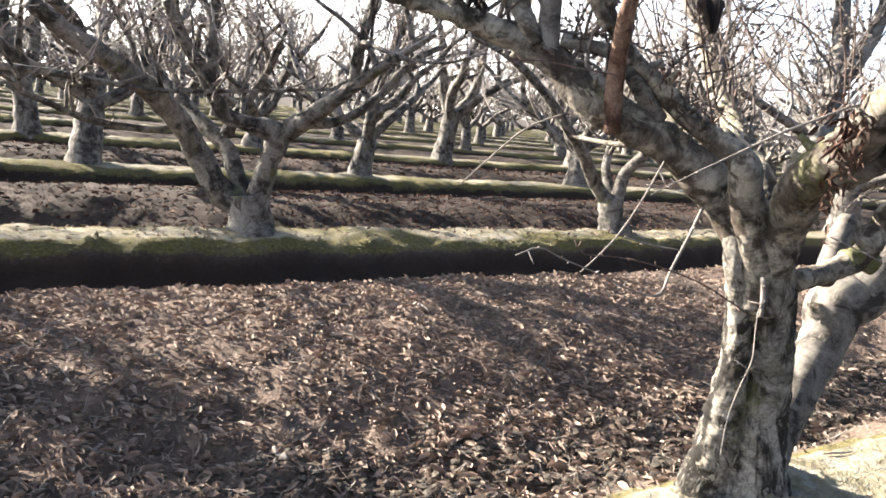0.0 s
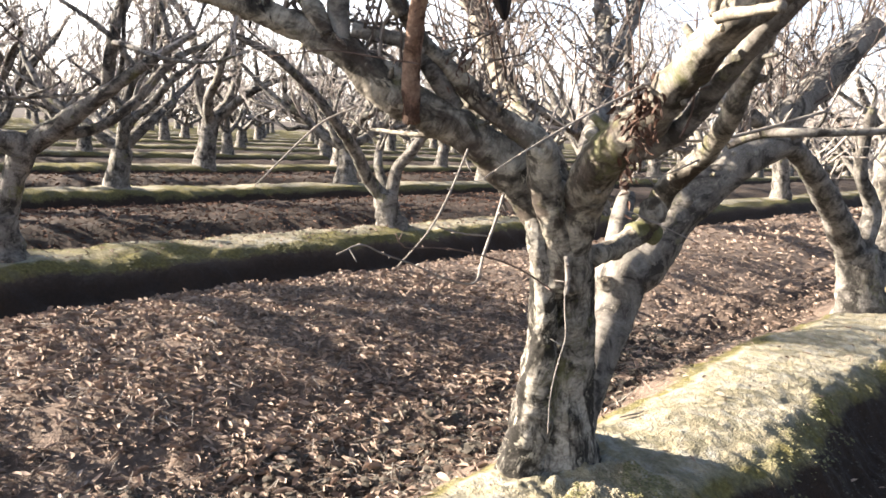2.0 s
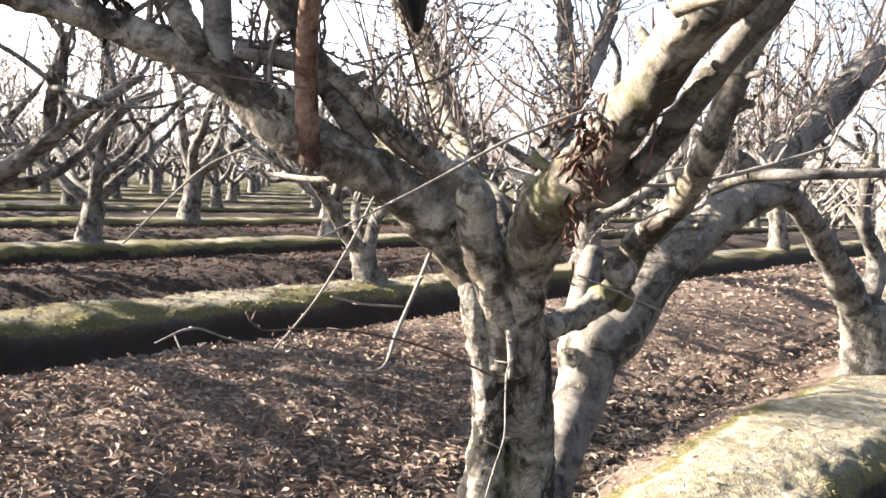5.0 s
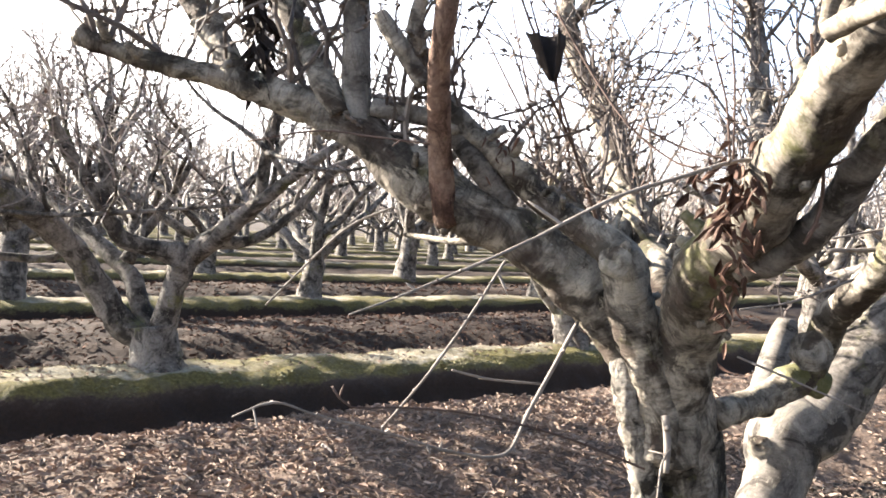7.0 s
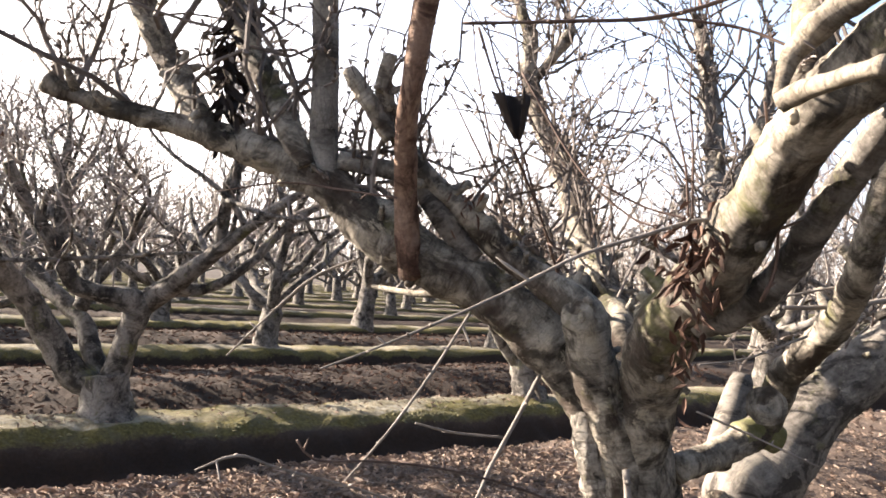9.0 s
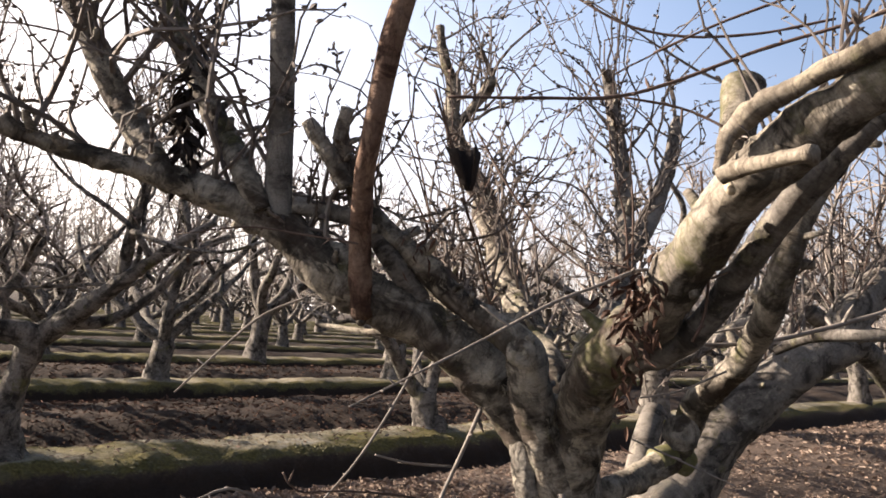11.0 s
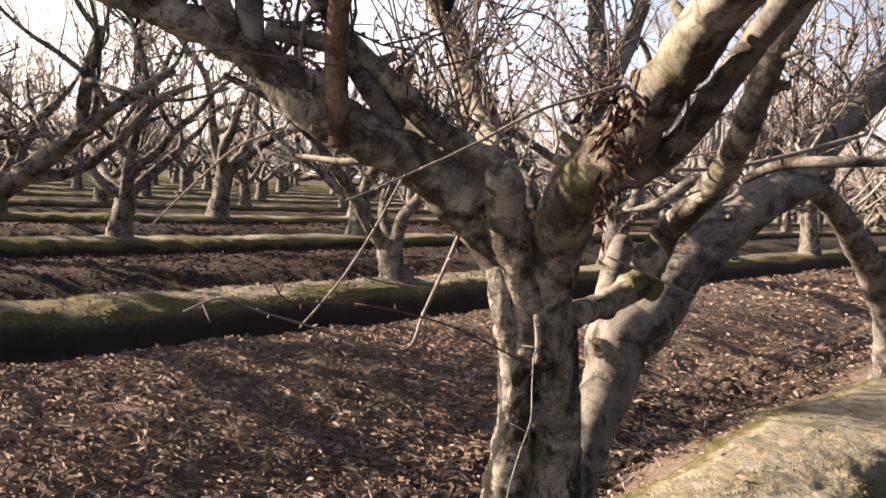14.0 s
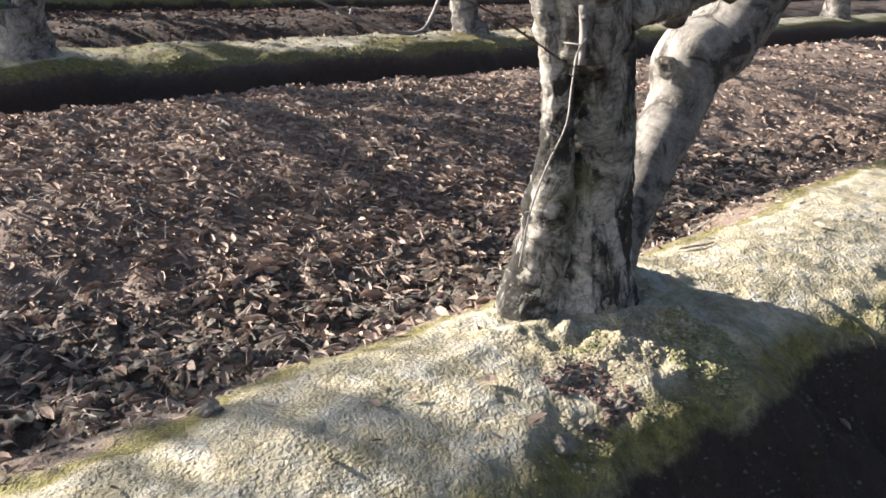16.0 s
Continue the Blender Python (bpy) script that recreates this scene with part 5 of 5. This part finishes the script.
leaf_clump("dry_leaves", (0.030, 2.50, 1.80), (0.008, 0.010, 0.03), 12, BLACK_LEAF, "hanging blackened dry leaves", 5, (0.03, 0.06), (0.010, 0.020))


def black_leaf():
    """A blackened leaf curled to an open cone, hanging from its twig."""
    geo = Geo()
    n, rows = 14, 6
    for i in range(rows):
        t = i / (rows - 1)
        for k in range(n):
            a = math.radians(-150 + 300 * k / (n - 1))
            r = 0.030 * (1 - t) ** 0.8 + 0.006 + 0.002 * math.sin(4 * a)
            z = 1.845 - 0.085 * t + 0.003 * math.cos(2 * a) * (1 - t)
            w = noise.noise(Vector((a * 1.7, t * 3.0, 4.0)))
            geo.v.append((0.606 + r * (0.95 + 0.35 * w) * math.sin(a) + 0.016 * t, 2.215 + r * (0.7 + 0.4 * w) * math.cos(a), z + 0.012 * w * (1.2 - t)))
    for i in range(rows - 1):
        for k in range(n - 1):
            a = i * n + k
            geo.f.append((a, a + 1, a + n + 1, a + n))
    ob = part("dry_leaf", geo, BLACK_LEAF, near_tree, "blackened leaf curled to a cone")
    ob.modifiers.new("thickness", "SOLIDIFY").thickness = 0.003


black_leaf()


def knot(centre, way, radius, parent, name="knot"):
    """A swollen ring of bark round a sunken pruning scar."""
    geo = Geo()
    c, w = Vector(centre), Vector(way).normalized()
    s = w.orthogonal().normalized()
    u = w.cross(s)
    prof = ((1.9, -0.55), (1.35, -0.16), (0.95, -0.03), (0.62, -0.02), (0.42, -0.22), (0.22, -0.34))
    n = 20
    for rr, h in prof:
        for k in range(n):
            a = 6.2832 * k / n
            p = c + (s * math.cos(a) + u * math.sin(a)) * radius * rr + w * radius * h
            p += (w * 0.5 + (p - c) * 0.2 / radius) * radius * noise.noise(p * 55)
            geo.v.append(p[:])
            geo.a.append((rr * radius, math.cos(a) * radius, math.sin(a) * radius))
    for i in range(len(prof) - 1):
        for k in range(n):
            a, b = i * n + k, i * n + (k + 1) % n
            geo.f.append((a, b, b + n, a + n))
    geo.f.append(tuple((len(prof) - 1) * n + k for k in range(n)))
    return part(name, geo, BARK, near_limbs[parent], "healed pruning knot")


knot((0.760, 2.235, 1.437), (-0.25, -1, 0.1), 0.016, "centre")
knot((1.318, 2.895, 0.945), (-0.5, -0.85, 0.1), 0.017, "stem")
knot((1.255, 2.49, 1.26), (-0.3, -0.9, 0.35), 0.024, "low_right")

# ---- sticks on the ground ----
def fallen_stick(x, y, length, angle, r, label, mat=TWIG_PALE):
    geo = Geo()
    rr = random.Random(int(x * 1000 + y * 77))
    pts = []
    for i in range(5):
        t = i / 4 - 0.5
        px, py = x + math.cos(angle) * length * t + rr.gauss(0, 0.02) * length, y + math.sin(angle) * length * t + rr.gauss(0, 0.02) * length
        pts.append((px, py, ground_z(px, py) + r * 0.8 + 0.006, r * (1 - 0.4 * abs(t))))
    tube(geo, pts, 7, 0.02, 0.12, 40.0)
    ob = part("fallen_stick", geo, mat, None, label)
    return tagged(ob, category="stick", group="sticks on the ground")


fallen_stick(1.62, 3.16, 0.16, 0.5, 0.004, "pale dry stick lying on the sandy berm")
fallen_stick(-0.10, 5.12, 0.17, -0.9, 0.011, "broken pale stick on the leaf litter")
fallen_stick(-0.553, 3.141, 0.13, 2.2, 0.009, "broken white stick among dark clods")


def dry_stalk(x, y, height, lean):
    """A dead weed stalk that stands in the soil."""
    geo = Geo()
    z = ground_z(x, y) - 0.02
    tube(geo, [(x, y, z, 0.0028), (x + lean * 0.4, y, z + height * 0.5, 0.0025), (x + lean, y + lean * 0.3, z + height, 0.0018)], 6, 0.015, 0.2, 45.0)
    return tagged(part("dry_stalk", geo, TWIG_PALE, None, "dead pale weed stalk standing in the furrow soil"), category="stalk", group="dead stalks")


for stalk in ((-0.154, 3.715, 0.11, 0.006), (-0.586, 3.60, 0.09, -0.008), (0.64, 3.31, 0.09, 0.003), (0.777, 3.407, 0.07, -0.004), (-0.30, 3.30, 0.06, 0.01)):
    dry_stalk(*stalk)
rs = random.Random(9)
for _ in range(26):
    u, n = rs.uniform(0.2, 7.5), rs.uniform(2.0, 5.6)
    p = ROW_U * u + ROW_N * n
    fallen_stick(p.x, p.y, rs.uniform(0.08, 0.3), rs.uniform(0, 3.14), rs.uniform(0.002, 0.005), "thin dry twig fallen among the leaves")


# ---- straw and bits of twig among the leaves ----
rs = random.Random(15)
straw = Geo()
for _ in range(1500):
    u, n = rs.uniform(-0.6, 6.0), rs.uniform(2.0, 5.7)
    p = ROW_U * u + ROW_N * n
    a, ln, r = rs.uniform(0, 3.14), rs.uniform(0.03, 0.13), rs.uniform(0.0009, 0.0022)
    ends = []
    for e in (-0.5, 0.1, 0.5):
        x, y = p.x + math.cos(a) * ln * e, p.y + math.sin(a) * ln * e
        ends.append((x, y, ground_z(x, y) + 0.012 + rs.uniform(0, 0.014), r))
    thin_tube(straw, ends, 3)
part("twig_litter", straw, TWIG_PALE, None, "bits of pale straw and twig among fallen leaves", False, "stuff")


# ---- single leaves on the soil nearest the path ----
def leaf_mesh(seed):
    """One dry leaf about 5 cm long, folded along its rib and curled at the tip."""
    r = random.Random(seed)
    geo = Geo()
    w, fold, bend = r.uniform(0.010, 0.017), r.uniform(0.1, 0.6), r.uniform(-0.3, 0.5)
    rows = ((-0.026, 0.05), (-0.014, 0.75), (0.0, 1.0), (0.014, 0.7), (0.027, 0.04))
    for x, k in rows:
        z = 0.3 * bend * abs(x) + r.gauss(0, 0.0008)
        for e in (-1, 0, 1):
            geo.v.append((x, e * w * k, z + abs(e) * fold * w * k + 0.001))
    for i in range(4):
        for e in range(2):
            a = i * 3 + e
            geo.f.append((a, a + 1, a + 4, a + 3))
    me = geo.mesh("fallen_leaf", False)
    me.materials.append(LEAF_SINGLE)
    return me


LEAF_SINGLE, leaf_nodes, leaf_bsdf = material("single_fallen_leaf", 0.85)
leaf_info = leaf_nodes.nodes.new("ShaderNodeObjectInfo")
leaf_tone = ramp(leaf_nodes, leaf_info.outputs["Random"], [(0.0, (0.06, 0.039, 0.029)), (0.5, (0.15, 0.103, 0.078)), (1.0, (0.30, 0.232, 0.185))])
leaf_nodes.links.new(mix(leaf_nodes, 0.3, leaf_tone, ramp(leaf_nodes, noise_tex(leaf_nodes, coords(leaf_nodes), 160.0, 3), [(0.3, (0.06, 0.04, 0.03)), (0.7, (0.30, 0.23, 0.19))])), leaf_bsdf.inputs["Base Color"])
leaf_kinds = [leaf_mesh(i) for i in range(7)]
rl = random.Random(64)
for i in range(280):
    u, n = rl.uniform(0.3, 3.4), 1.98 + 1.3 * rl.random()
    if i % 40 == 0:
        n = rl.uniform(1.15, 1.9)
    p = ROW_U * u + ROW_N * n
    if (p - Vector((1.12, 2.74, 0))).length < 0.24:
        continue
    ob = new("fallen_leaf", leaf_kinds[rl.randrange(7)])
    size = rl.uniform(0.6, 1.25)
    ob.matrix_world = Matrix.Translation((p.x, p.y, ground_z(p.x, p.y) + 0.010)) @ Matrix.Rotation(rl.uniform(0, 6.28), 4, "Z") @ Matrix.Rotation(rl.gauss(0, 0.3), 4, "X") @ Matrix.Rotation(rl.gauss(0, 0.25), 4, "Y") @ Matrix.Scale(size, 4)
    ob.parent = ground
